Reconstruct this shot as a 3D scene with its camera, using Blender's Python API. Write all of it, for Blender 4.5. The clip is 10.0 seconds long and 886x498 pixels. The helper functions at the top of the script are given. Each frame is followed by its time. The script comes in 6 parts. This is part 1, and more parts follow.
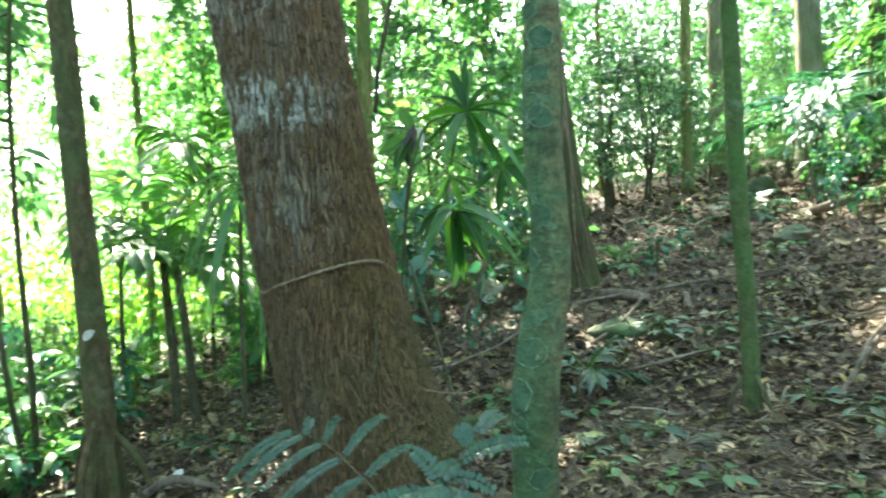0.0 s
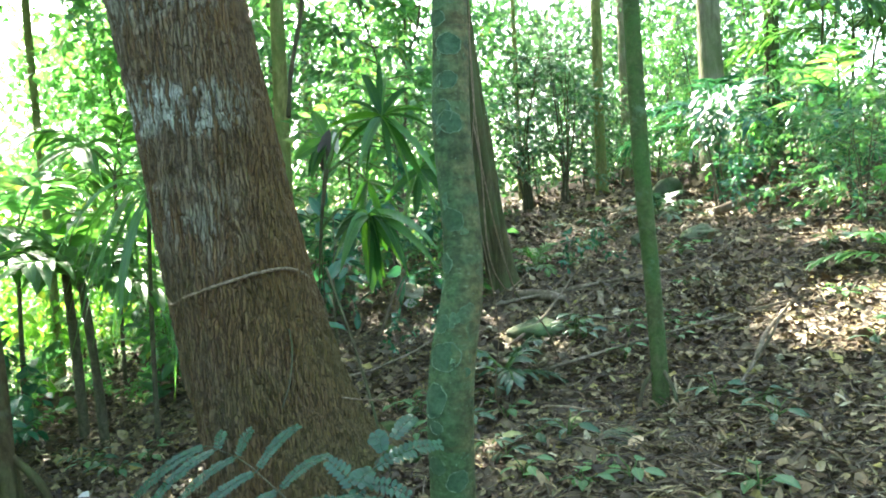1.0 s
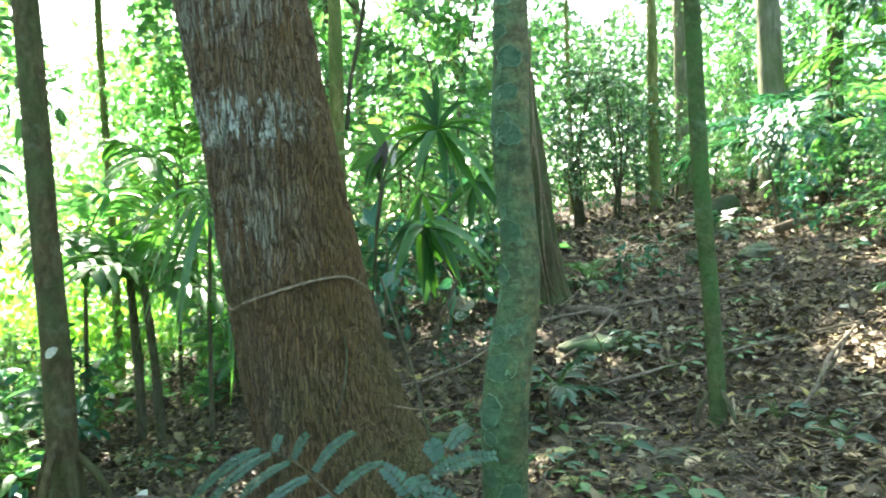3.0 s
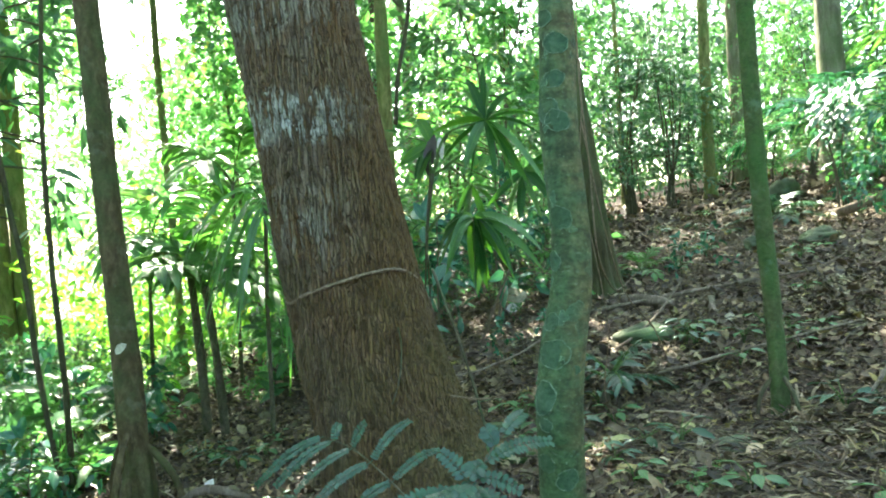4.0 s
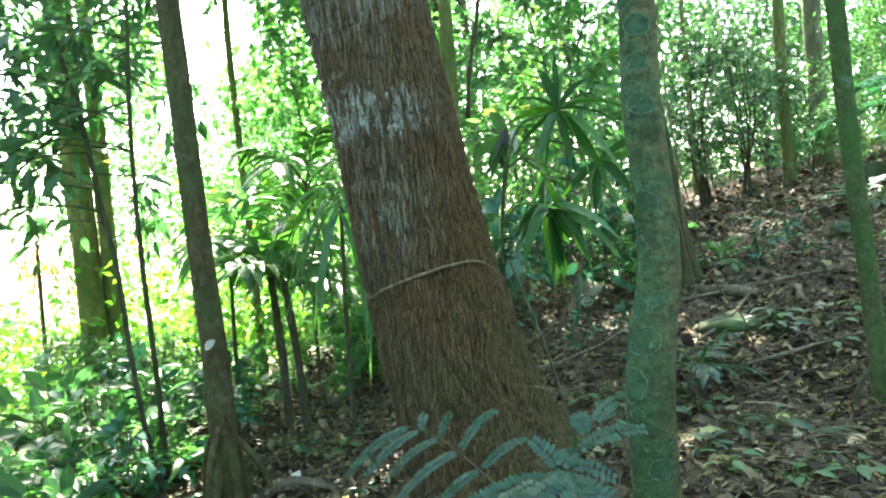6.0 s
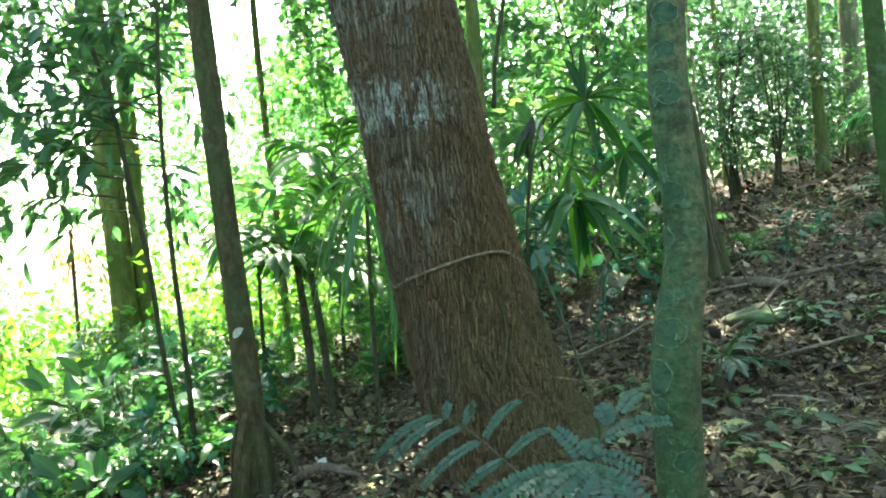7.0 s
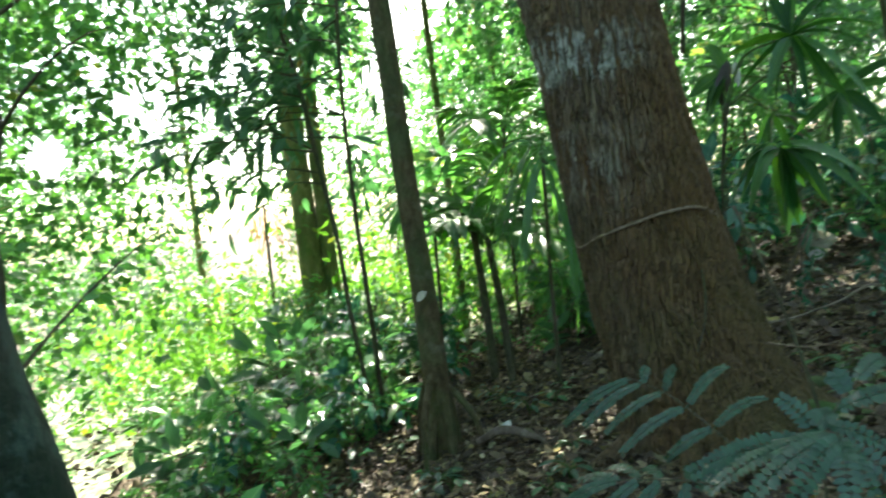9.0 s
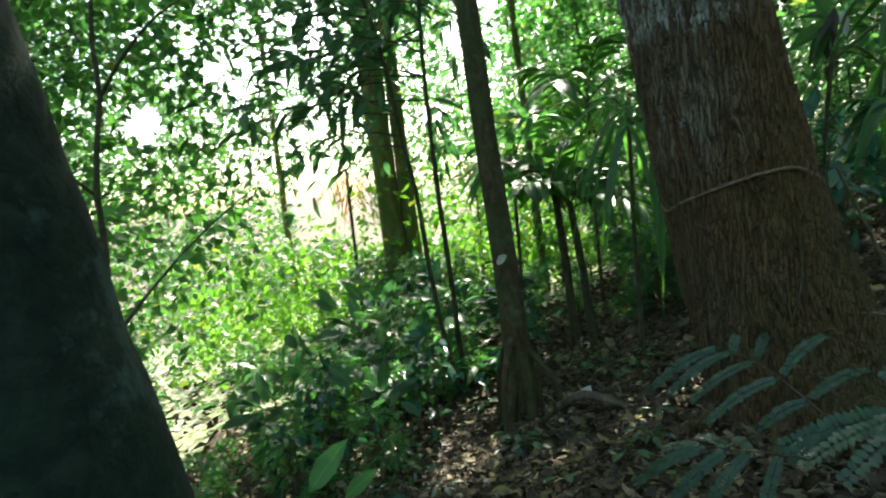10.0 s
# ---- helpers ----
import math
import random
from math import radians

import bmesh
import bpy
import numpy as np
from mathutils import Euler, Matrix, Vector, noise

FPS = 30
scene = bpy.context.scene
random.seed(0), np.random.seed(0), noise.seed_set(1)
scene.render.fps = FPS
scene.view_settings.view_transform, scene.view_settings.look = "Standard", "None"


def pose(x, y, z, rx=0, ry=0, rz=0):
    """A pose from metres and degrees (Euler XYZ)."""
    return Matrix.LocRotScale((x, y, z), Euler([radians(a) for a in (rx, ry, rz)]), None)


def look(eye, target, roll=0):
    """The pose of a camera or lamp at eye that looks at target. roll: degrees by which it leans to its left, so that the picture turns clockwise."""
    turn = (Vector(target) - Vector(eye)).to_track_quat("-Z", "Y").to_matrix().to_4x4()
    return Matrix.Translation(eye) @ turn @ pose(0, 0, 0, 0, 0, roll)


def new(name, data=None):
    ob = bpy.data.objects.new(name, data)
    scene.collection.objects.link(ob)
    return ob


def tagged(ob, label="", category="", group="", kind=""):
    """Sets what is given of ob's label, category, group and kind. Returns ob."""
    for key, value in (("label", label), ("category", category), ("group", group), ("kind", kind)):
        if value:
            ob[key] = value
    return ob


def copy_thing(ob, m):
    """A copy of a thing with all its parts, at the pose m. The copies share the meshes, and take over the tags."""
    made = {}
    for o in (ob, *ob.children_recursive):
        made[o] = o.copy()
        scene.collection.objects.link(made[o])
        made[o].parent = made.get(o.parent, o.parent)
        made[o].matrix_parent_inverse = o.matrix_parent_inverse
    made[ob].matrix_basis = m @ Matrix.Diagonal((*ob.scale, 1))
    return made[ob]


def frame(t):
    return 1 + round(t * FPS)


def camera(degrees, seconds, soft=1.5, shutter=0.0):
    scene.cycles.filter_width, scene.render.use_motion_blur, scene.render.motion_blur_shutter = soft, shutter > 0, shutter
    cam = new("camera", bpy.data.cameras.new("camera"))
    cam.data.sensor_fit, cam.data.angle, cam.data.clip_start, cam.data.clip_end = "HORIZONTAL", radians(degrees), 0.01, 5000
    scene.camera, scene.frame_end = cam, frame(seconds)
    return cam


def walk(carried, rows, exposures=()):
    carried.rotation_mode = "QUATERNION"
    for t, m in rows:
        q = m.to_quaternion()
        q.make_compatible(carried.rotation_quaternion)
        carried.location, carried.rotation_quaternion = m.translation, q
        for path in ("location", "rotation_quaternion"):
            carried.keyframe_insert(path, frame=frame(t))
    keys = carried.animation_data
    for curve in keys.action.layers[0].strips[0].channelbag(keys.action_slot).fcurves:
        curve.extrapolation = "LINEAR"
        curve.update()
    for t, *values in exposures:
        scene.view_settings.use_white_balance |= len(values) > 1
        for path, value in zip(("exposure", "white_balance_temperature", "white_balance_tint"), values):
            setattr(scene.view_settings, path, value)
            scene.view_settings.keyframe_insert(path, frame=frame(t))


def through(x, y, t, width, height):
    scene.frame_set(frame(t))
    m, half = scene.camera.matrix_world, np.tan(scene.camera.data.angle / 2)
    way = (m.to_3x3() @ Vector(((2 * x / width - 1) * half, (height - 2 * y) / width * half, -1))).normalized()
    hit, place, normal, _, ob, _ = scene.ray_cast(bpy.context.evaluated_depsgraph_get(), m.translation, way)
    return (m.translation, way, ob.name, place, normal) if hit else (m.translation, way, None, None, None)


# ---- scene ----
cam = camera(65.2, 10.0, soft=1.9, shutter=0.5)
PATH = [
    (0, (0.31, 0.177, 1.48), (0.12, 2.164, 1.358), -2.4),
    (0.5, (0.343, 0.177, 1.485), (0.309, 2.173, 1.355), -2.7),
    (1, (0.348, 0.176, 1.486), (0.376, 2.172, 1.363), -3.1),
    (1.5, (0.339, 0.17, 1.496), (0.376, 2.167, 1.387), -2.9),
    (2, (0.325, 0.164, 1.503), (0.35, 2.162, 1.412), -2.4),
    (2.5, (0.316, 0.168, 1.49), (0.29, 2.166, 1.415), -2.0),
    (4, (0.315, 0.141, 1.454), (0.062, 2.123, 1.374), -3.8),
    (4.5, (0.309, 0.136, 1.44), (0.021, 2.113, 1.361), -4.8),
    (5, (0.295, 0.139, 1.437), (-0.034, 2.11, 1.364), -5.4),
    (5.5, (0.267, 0.131, 1.432), (-0.111, 2.094, 1.364), -5.6),
    (6, (0.251, 0.125, 1.429), (-0.184, 2.076, 1.36), -5.4),
    (7.5, (0.257, 0.116, 1.427), (-0.263, 2.044, 1.326), -5.3),
    (8, (0.24, 0.124, 1.421), (-0.284, 2.051, 1.314), -5.4),
    (8.5, (0.178, 0.147, 1.405), (-0.52, 2.018, 1.309), -6.1),
    (9, (0.144, 0.158, 1.387), (-0.808, 1.913, 1.265), -7.2),
    (9.5, (0.13, 0.168, 1.388), (-0.936, 1.852, 1.223), -7.8),
    (10, (0.133, 0.169, 1.385), (-1.02, 1.791, 1.188), -7.5),
]
walk(cam, [(t, look(eye, target, roll)) for t, eye, target, roll in PATH], [(0, 4.12, 6550, 5), (5, 4.0, 6550, 4), (7.3, 3.7, 6550, 3), (8, 3.52, 6550, 3), (9, 3.02, 6550, 3), (10, 2.25, 6600, 2)])

# ---- light ----
SUN_ELEV, SUN_TURN = radians(44), radians(24)   # height over the horizon; turn to the left of +y
world = bpy.data.worlds.new("sky")
scene.world = world
world.use_nodes = True
sky_nodes = world.node_tree
sky_tex = sky_nodes.nodes.new("ShaderNodeTexSky")
sky_tex.sky_type = "NISHITA"
sky_tex.sun_disc = False
sky_tex.sun_elevation = SUN_ELEV
sky_tex.sun_rotation = -SUN_TURN
sky_tex.air_density, sky_tex.dust_density = 1.0, 3.0
sky_nodes.links.new(sky_tex.outputs[0], sky_nodes.nodes["Background"].inputs[0])
sky_nodes.nodes["Background"].inputs[1].default_value = 0.15
sun_data = bpy.data.lights.new("sun", "SUN")
sun_data.energy, sun_data.angle, sun_data.color = 5.0, radians(0.6), (1.0, 0.93, 0.8)
sun = new("sun", sun_data)
SUN_WAY = Vector((-math.sin(SUN_TURN) * math.cos(SUN_ELEV), math.cos(SUN_TURN) * math.cos(SUN_ELEV), math.sin(SUN_ELEV)))
sun.matrix_world = look(SUN_WAY * 60, (0, 0, 0))


# ---- materials ----
def shader(name):
    m = bpy.data.materials.new(name)
    m.use_nodes = True
    nt = m.node_tree
    return m, nt, nt.nodes["Principled BSDF"]


def node(nt, kind, **values):
    n = nt.nodes.new(kind)
    for key, value in values.items():
        n.inputs[key.replace("_", " ")].default_value = value
    return n


def ramp(nt, fac, stops, smooth=False):
    n = nt.nodes.new("ShaderNodeValToRGB")
    n.color_ramp.interpolation = "EASE" if smooth else "LINEAR"
    while len(n.color_ramp.elements) < len(stops):
        n.color_ramp.elements.new(0.5)
    for e, (at, c) in zip(n.color_ramp.elements, stops):
        e.position = at
        e.color = (c, c, c, 1) if isinstance(c, (int, float)) else (*c, 1)
    nt.links.new(fac, n.inputs[0])
    return n.outputs[0]


def mix(nt, fac, a, b, mode="MIX"):
    n = nt.nodes.new("ShaderNodeMix")
    n.data_type, n.blend_type = "RGBA", mode
    for slot, value in ((0, fac), (6, a), (7, b)):
        if hasattr(value, "is_output"):
            nt.links.new(value, n.inputs[slot])
        else:
            n.inputs[slot].default_value = value if isinstance(value, (int, float)) else (*value, 1)
    return n.outputs[2]


def math_node(nt, op, a, b=0.0, clamp=False):
    n = nt.nodes.new("ShaderNodeMath")
    n.operation, n.use_clamp = op, clamp
    for slot, value in ((0, a), (1, b)):
        if hasattr(value, "is_output"):
            nt.links.new(value, n.inputs[slot])
        else:
            n.inputs[slot].default_value = value
    return n.outputs[0]


def coords(nt, scale=(1, 1, 1)):
    c = nt.nodes.new("ShaderNodeTexCoord")
    m = nt.nodes.new("ShaderNodeMapping")
    m.inputs["Scale"].default_value = scale
    nt.links.new(c.outputs["Object"], m.inputs[0])
    return m.outputs[0]


def noise_tex(nt, vec, scale, detail=3.0, rough=0.55, distort=0.0):
    n = node(nt, "ShaderNodeTexNoise", Scale=scale, Detail=detail, Roughness=rough, Distortion=distort)
    nt.links.new(vec, n.inputs["Vector"])
    return n.outputs["Fac"]


def bumped(nt, bsdf, height, strength=0.5, distance=0.01):
    b = node(nt, "ShaderNodeBump", Strength=strength, Distance=distance)
    nt.links.new(height, b.inputs["Height"])
    nt.links.new(b.outputs[0], bsdf.inputs["Normal"])
    return b.outputs[0]


def leaf_material(name, dark, bright, old=None, through=0.42, rough=0.38, tint=(1.18, 1.4, 0.85), gloss=0.55):
    """Leaf blade: colour varies from leaf to leaf, a paler midrib, light passes through."""
    m, nt, bsdf = shader(name)
    geo = nt.nodes.new("ShaderNodeNewGeometry")
    stops = [(0.0, dark), (0.8, bright)]
    if old:
        stops += [(0.93, bright), (0.97, old)]
    col = ramp(nt, geo.outputs["Random Per Island"], stops)
    vec = coords(nt)
    blotch = noise_tex(nt, vec, 9.0, 3.0)
    col = mix(nt, math_node(nt, "MULTIPLY", blotch, 0.5), col, (dark[0] * 0.8, dark[1] * 0.75, dark[2] * 0.8))
    uv = nt.nodes.new("ShaderNodeTexCoord")
    sep = nt.nodes.new("ShaderNodeSeparateXYZ")
    nt.links.new(uv.outputs["UV"], sep.inputs[0])
    off = math_node(nt, "ABSOLUTE", math_node(nt, "SUBTRACT", sep.outputs[1], 0.5))
    rib = ramp(nt, off, [(0.0, 1.0), (0.05, 0.0)])
    col = mix(nt, math_node(nt, "MULTIPLY", rib, 0.35), col, (min(1, bright[0] * 2.2), min(1, bright[1] * 1.7), min(1, bright[2] * 1.6)))
    wave = node(nt, "ShaderNodeTexWave", Scale=5.0, Distortion=1.0)
    nt.links.new(uv.outputs["UV"], wave.inputs["Vector"])
    nt.links.new(col, bsdf.inputs["Base Color"])
    bsdf.inputs["Roughness"].default_value = rough
    bsdf.inputs["Specular IOR Level"].default_value = gloss
    bumped(nt, bsdf, math_node(nt, "ADD", wave.outputs["Fac"], blotch), 0.25, 0.004)
    tr = nt.nodes.new("ShaderNodeBsdfTranslucent")
    nt.links.new(mix(nt, 1.0, col, tint, "MULTIPLY"), tr.inputs["Color"])
    mixer = nt.nodes.new("ShaderNodeMixShader")
    mixer.inputs[0].default_value = through
    nt.links.new(bsdf.outputs[0], mixer.inputs[1])
    nt.links.new(tr.outputs[0], mixer.inputs[2])
    nt.links.new(mixer.outputs[0], nt.nodes["Material Output"].inputs["Surface"])
    return m


LEAF_DARK = leaf_material("leaf_dark", (0.027, 0.076, 0.036), (0.054, 0.134, 0.060), rough=0.3, through=0.42)
LEAF_MID = leaf_material("leaf_mid", (0.042, 0.114, 0.046), (0.086, 0.196, 0.074), (0.18, 0.20, 0.05), through=0.5, rough=0.32)
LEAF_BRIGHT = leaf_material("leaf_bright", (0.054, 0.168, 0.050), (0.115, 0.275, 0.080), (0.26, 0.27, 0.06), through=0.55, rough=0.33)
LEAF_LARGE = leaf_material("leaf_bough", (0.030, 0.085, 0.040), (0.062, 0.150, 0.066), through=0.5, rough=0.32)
# leaf_bright made lighter and yellower: the clearing's sunlight is put into the colour
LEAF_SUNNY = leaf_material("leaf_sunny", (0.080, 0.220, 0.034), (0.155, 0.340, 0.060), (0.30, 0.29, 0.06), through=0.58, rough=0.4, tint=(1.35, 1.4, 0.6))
# greyer and bluer than leaf_mid, in part for the haze over far leaves
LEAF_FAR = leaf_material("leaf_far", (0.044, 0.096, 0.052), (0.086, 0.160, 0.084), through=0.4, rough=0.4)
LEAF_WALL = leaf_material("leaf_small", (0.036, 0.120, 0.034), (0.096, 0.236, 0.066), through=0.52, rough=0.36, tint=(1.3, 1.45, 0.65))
LEAF_PALM = leaf_material("leaf_palm", (0.043, 0.124, 0.036), (0.084, 0.205, 0.058), through=0.55, rough=0.28, tint=(1.3, 1.45, 0.65))
LEAF_FAN = leaf_material("leaf_fan", (0.030, 0.098, 0.022), (0.066, 0.170, 0.036), through=0.62, rough=0.5, tint=(1.4, 1.5, 0.45))
# LEAF_FAN darkened: the shade on the fan's blades is put into the colour
LEAF_SHADE = leaf_material("leaf_fan_shaded", (0.014, 0.056, 0.014), (0.032, 0.100, 0.024), through=0.58, rough=0.5, tint=(1.4, 1.5, 0.45), gloss=0.25)
LEAF_TEAL = leaf_material("leaf_teal", (0.012, 0.050, 0.023), (0.026, 0.086, 0.038), through=0.3, rough=0.34, tint=(1.0, 1.3, 0.8), gloss=0.55)
LEAF_GLOSS = leaf_material("leaf_glossy", (0.022, 0.085, 0.050), (0.045, 0.140, 0.080), through=0.3, rough=0.2, tint=(1.0, 1.3, 0.7))
LEAF_SHINE = leaf_material("leaf_shining", (0.035, 0.105, 0.055), (0.060, 0.160, 0.085), through=0.25, rough=0.26, tint=(1.0, 1.3, 0.7), gloss=0.9)
LEAF_ORANGE = leaf_material("leaf_orange_dead", (0.15, 0.100, 0.038), (0.25, 0.17, 0.07), through=0.5, rough=0.7, tint=(1.3, 1.0, 0.6))


def litter_material():
    m, nt, bsdf = shader("dead_leaf")
    geo = nt.nodes.new("ShaderNodeNewGeometry")
    col = ramp(nt, geo.outputs["Random Per Island"],
               [(0.0, (0.020, 0.013, 0.006)), (0.35, (0.052, 0.034, 0.014)), (0.6, (0.102, 0.070, 0.029)), (0.68, (0.104, 0.100, 0.040)), (0.72, (0.125, 0.083, 0.037)),
                (0.8, (0.165, 0.118, 0.052)), (0.92, (0.255, 0.20, 0.095)), (0.955, (0.40, 0.35, 0.22)), (0.965, (0.17, 0.155, 0.045)), (1.0, (0.27, 0.21, 0.055))])
    vec = coords(nt)
    spots = noise_tex(nt, vec, 60.0, 4.0)
    col = mix(nt, ramp(nt, spots, [(0.4, 0.0), (0.75, 0.6)]), col, (0.05, 0.032, 0.02))
    nt.links.new(col, bsdf.inputs["Base Color"])
    bsdf.inputs["Roughness"].default_value = 0.7
    bsdf.inputs["Specular IOR Level"].default_value = 0.4
    bumped(nt, bsdf, spots, 0.5, 0.004)
    return m


LITTER = litter_material()


def soil_material():
    m, nt, bsdf = shader("forest_soil")
    vec = coords(nt)
    big, fine = noise_tex(nt, vec, 1.3, 5.0), noise_tex(nt, vec, 38.0, 6.0, 0.65)
    col = ramp(nt, fine, [(0.25, (0.022, 0.015, 0.010)), (0.5, (0.065, 0.043, 0.028)), (0.72, (0.15, 0.105, 0.070)), (0.85, (0.23, 0.18, 0.12))])
    col = mix(nt, ramp(nt, big, [(0.45, 0.0), (0.75, 0.5)]), col, (0.045, 0.040, 0.018))
    nt.links.new(col, bsdf.inputs["Base Color"])
    bsdf.inputs["Roughness"].default_value = 0.9
    bsdf.inputs["Specular IOR Level"].default_value = 0.25
    bumped(nt, bsdf, fine, 0.9, 0.03)
    return m


SOIL = soil_material()


def bark_material(name, low, mid, high, stretch=(26, 26, 5), moss=0.0, moss_col=(0.05, 0.085, 0.025), lichen=0.0,
                  lichen_col=(0.42, 0.46, 0.40), bump=0.8, rust=0.0, rough=0.92, spread=0.0):
    """Bark with upright fibres, stains, moss and crusts of lichen."""
    m, nt, bsdf = shader(name)
    vec, fib = coords(nt), coords(nt, stretch)
    fibre = noise_tex(nt, fib, 1.0, 6.0, 0.62, 0.6)
    patch = noise_tex(nt, vec, 3.1, 5.0, 0.6)
    fine = noise_tex(nt, vec, 70.0, 4.0, 0.6)
    col = ramp(nt, fibre, [(0.28, low), (0.5, mid), (0.72, high)])
    if rust:
        col = mix(nt, math_node(nt, "MULTIPLY", ramp(nt, noise_tex(nt, vec, 1.9, 3.0), [(0.42, 0.0), (0.62, 1.0)]), rust), col, (0.20, 0.075, 0.035))
    if moss:
        col = mix(nt, math_node(nt, "MULTIPLY", ramp(nt, patch, [(0.42, 0.0), (0.62, 1.0)]), moss), col, moss_col)
    if lichen:
        spots = noise_tex(nt, vec, 5.5, 6.0, 0.62)
        col = mix(nt, math_node(nt, "MULTIPLY", ramp(nt, spots, [(0.57 - spread, 0.0), (0.63 - spread, 1.0)]), lichen), col, lichen_col)
    col = mix(nt, 0.35, col, ramp(nt, fine, [(0.3, 0.25), (0.7, 1.0)]), "MULTIPLY")
    nt.links.new(col, bsdf.inputs["Base Color"])
    bsdf.inputs["Roughness"].default_value = rough
    bsdf.inputs["Specular IOR Level"].default_value = 0.2
    bumped(nt, bsdf, math_node(nt, "ADD", fibre, math_node(nt, "MULTIPLY", fine, 0.35)), bump, 0.012)
    return m


def big_bark_material():
    """Flaky red-brown bark with bands of whitish lichen crust that keeps to the raised flakes."""
    m, nt, bsdf = shader("flaky_bark")
    vec = coords(nt)
    # cracks between upright flakes
    warp = nt.nodes.new("ShaderNodeVectorMath")
    warp.operation = "MULTIPLY_ADD"
    wn = node(nt, "ShaderNodeTexNoise", Scale=14.0, Detail=3.0)
    nt.links.new(vec, wn.inputs["Vector"])
    nt.links.new(wn.outputs["Color"], warp.inputs[0])
    warp.inputs[1].default_value = (1.9, 1.9, 0.8)
    nt.links.new(coords(nt, (72, 72, 4.6)), warp.inputs[2])
    cells = []
    for feature in ("DISTANCE_TO_EDGE", "F1"):
        v = node(nt, "ShaderNodeTexVoronoi", Scale=1.0, Randomness=1.0)
        v.feature = feature
        nt.links.new(warp.outputs[0], v.inputs["Vector"])
        cells.append(v)
    crack = ramp(nt, cells[0].outputs["Distance"], [(0.0, 1.0), (0.15, 0.0)])
    tone = nt.nodes.new("ShaderNodeSeparateColor")
    nt.links.new(cells[1].outputs["Color"], tone.inputs[0])
    fibre = noise_tex(nt, coords(nt, (90, 90, 13)), 1.0, 4.0, 0.6, 0.8)
    fine = noise_tex(nt, vec, 90.0, 4.0)
    wide = noise_tex(nt, vec, 2.2, 4.0)
    flake = math_node(nt, "ADD", math_node(nt, "MULTIPLY", tone.outputs[0], 0.28), math_node(nt, "MULTIPLY", fibre, 0.72))
    col = ramp(nt, flake, [(0.25, (0.058, 0.034, 0.013)), (0.5, (0.124, 0.076, 0.032)), (0.68, (0.168, 0.112, 0.052)), (0.85, (0.228, 0.172, 0.098))])
    col = mix(nt, ramp(nt, wide, [(0.4, 0.0), (0.65, 0.3)]), col, (0.150, 0.074, 0.030))
    grey = noise_tex(nt, coords(nt, (2.6, 2.6, 1.2)), 1.0, 3.0)
    col = mix(nt, ramp(nt, grey, [(0.42, 0.0), (0.60, 0.42)]), col, (0.122, 0.106, 0.070))
    sep = nt.nodes.new("ShaderNodeSeparateXYZ")
    tc = nt.nodes.new("ShaderNodeTexCoord")
    nt.links.new(tc.outputs["Object"], sep.inputs[0])
    wob = math_node(nt, "ADD", sep.outputs[2], math_node(nt, "MULTIPLY", math_node(nt, "SUBTRACT", noise_tex(nt, vec, 7.0, 4.0), 0.5), 0.16))
    band = ramp(nt, math_node(nt, "DIVIDE", wob, 4.0), [(0.22, 0.0), (0.27, 0.15), (0.305, 0.36), (0.335, 0.3), (0.36, 0.1), (0.395, 0.12), (0.41, 1.0), (0.447, 1.0), (0.46, 0.10), (0.50, 0.14), (0.53, 0.40), (0.57, 0.36), (1.0, 0.28)])
    flakes = math_node(nt, "ADD", math_node(nt, "MULTIPLY", tone.outputs[1], 0.6), math_node(nt, "MULTIPLY", fibre, 0.5))
    crust = math_node(nt, "MULTIPLY", ramp(nt, flakes, [(0.44, 0.0), (0.49, 1.0)]), band)
    patchy = math_node(nt, "MULTIPLY", ramp(nt, noise_tex(nt, vec, 8.0, 4.0), [(0.36, 0.1), (0.52, 1.0)]), ramp(nt, math_node(nt, "ADD", sep.outputs[0], 1.0), [(0.80, 1.0), (1.02, 0.0)]))
    crust = math_node(nt, "MULTIPLY", crust, patchy)
    ruddy = ramp(nt, math_node(nt, "ADD", math_node(nt, "MULTIPLY", sep.outputs[0], 1.6), math_node(nt, "MULTIPLY", wide, 0.9)), [(0.08, 0.0), (0.5, 0.65)])
    col = mix(nt, ruddy, col, (0.142, 0.082, 0.027))
    col = mix(nt, math_node(nt, "MULTIPLY", crust, 0.82), col, (0.42, 0.43, 0.35))
    col = mix(nt, math_node(nt, "MULTIPLY", crack, 0.62), col, (0.030, 0.018, 0.009))
    moss = math_node(nt, "MULTIPLY", ramp(nt, noise_tex(nt, vec, 4.0, 5.0), [(0.42, 0.0), (0.62, 0.7)]), ramp(nt, math_node(nt, "DIVIDE", wob, 4.0), [(0.08, 0.35), (0.30, 0.2), (0.45, 0.05)]))
    col = mix(nt, moss, col, (0.072, 0.080, 0.024))
    flank = math_node(nt, "MULTIPLY", ramp(nt, math_node(nt, "ADD", sep.outputs[0], math_node(nt, "MULTIPLY", noise_tex(nt, vec, 5.0, 4.0), 0.3)), [(0.3, 0.0), (0.5, 0.45)]), ramp(nt, math_node(nt, "DIVIDE", wob, 4.0), [(0.06, 0.6), (0.2, 0.8), (0.32, 0.0)]))
    col = mix(nt, flank, col, (0.066, 0.078, 0.020))
    col = mix(nt, 0.45, col, ramp(nt, fine, [(0.3, 0.3), (0.7, 1.0)]), "MULTIPLY")
    nt.links.new(col, bsdf.inputs["Base Color"])
    bsdf.inputs["Roughness"].default_value = 0.88
    bsdf.inputs["Specular IOR Level"].default_value = 0.25
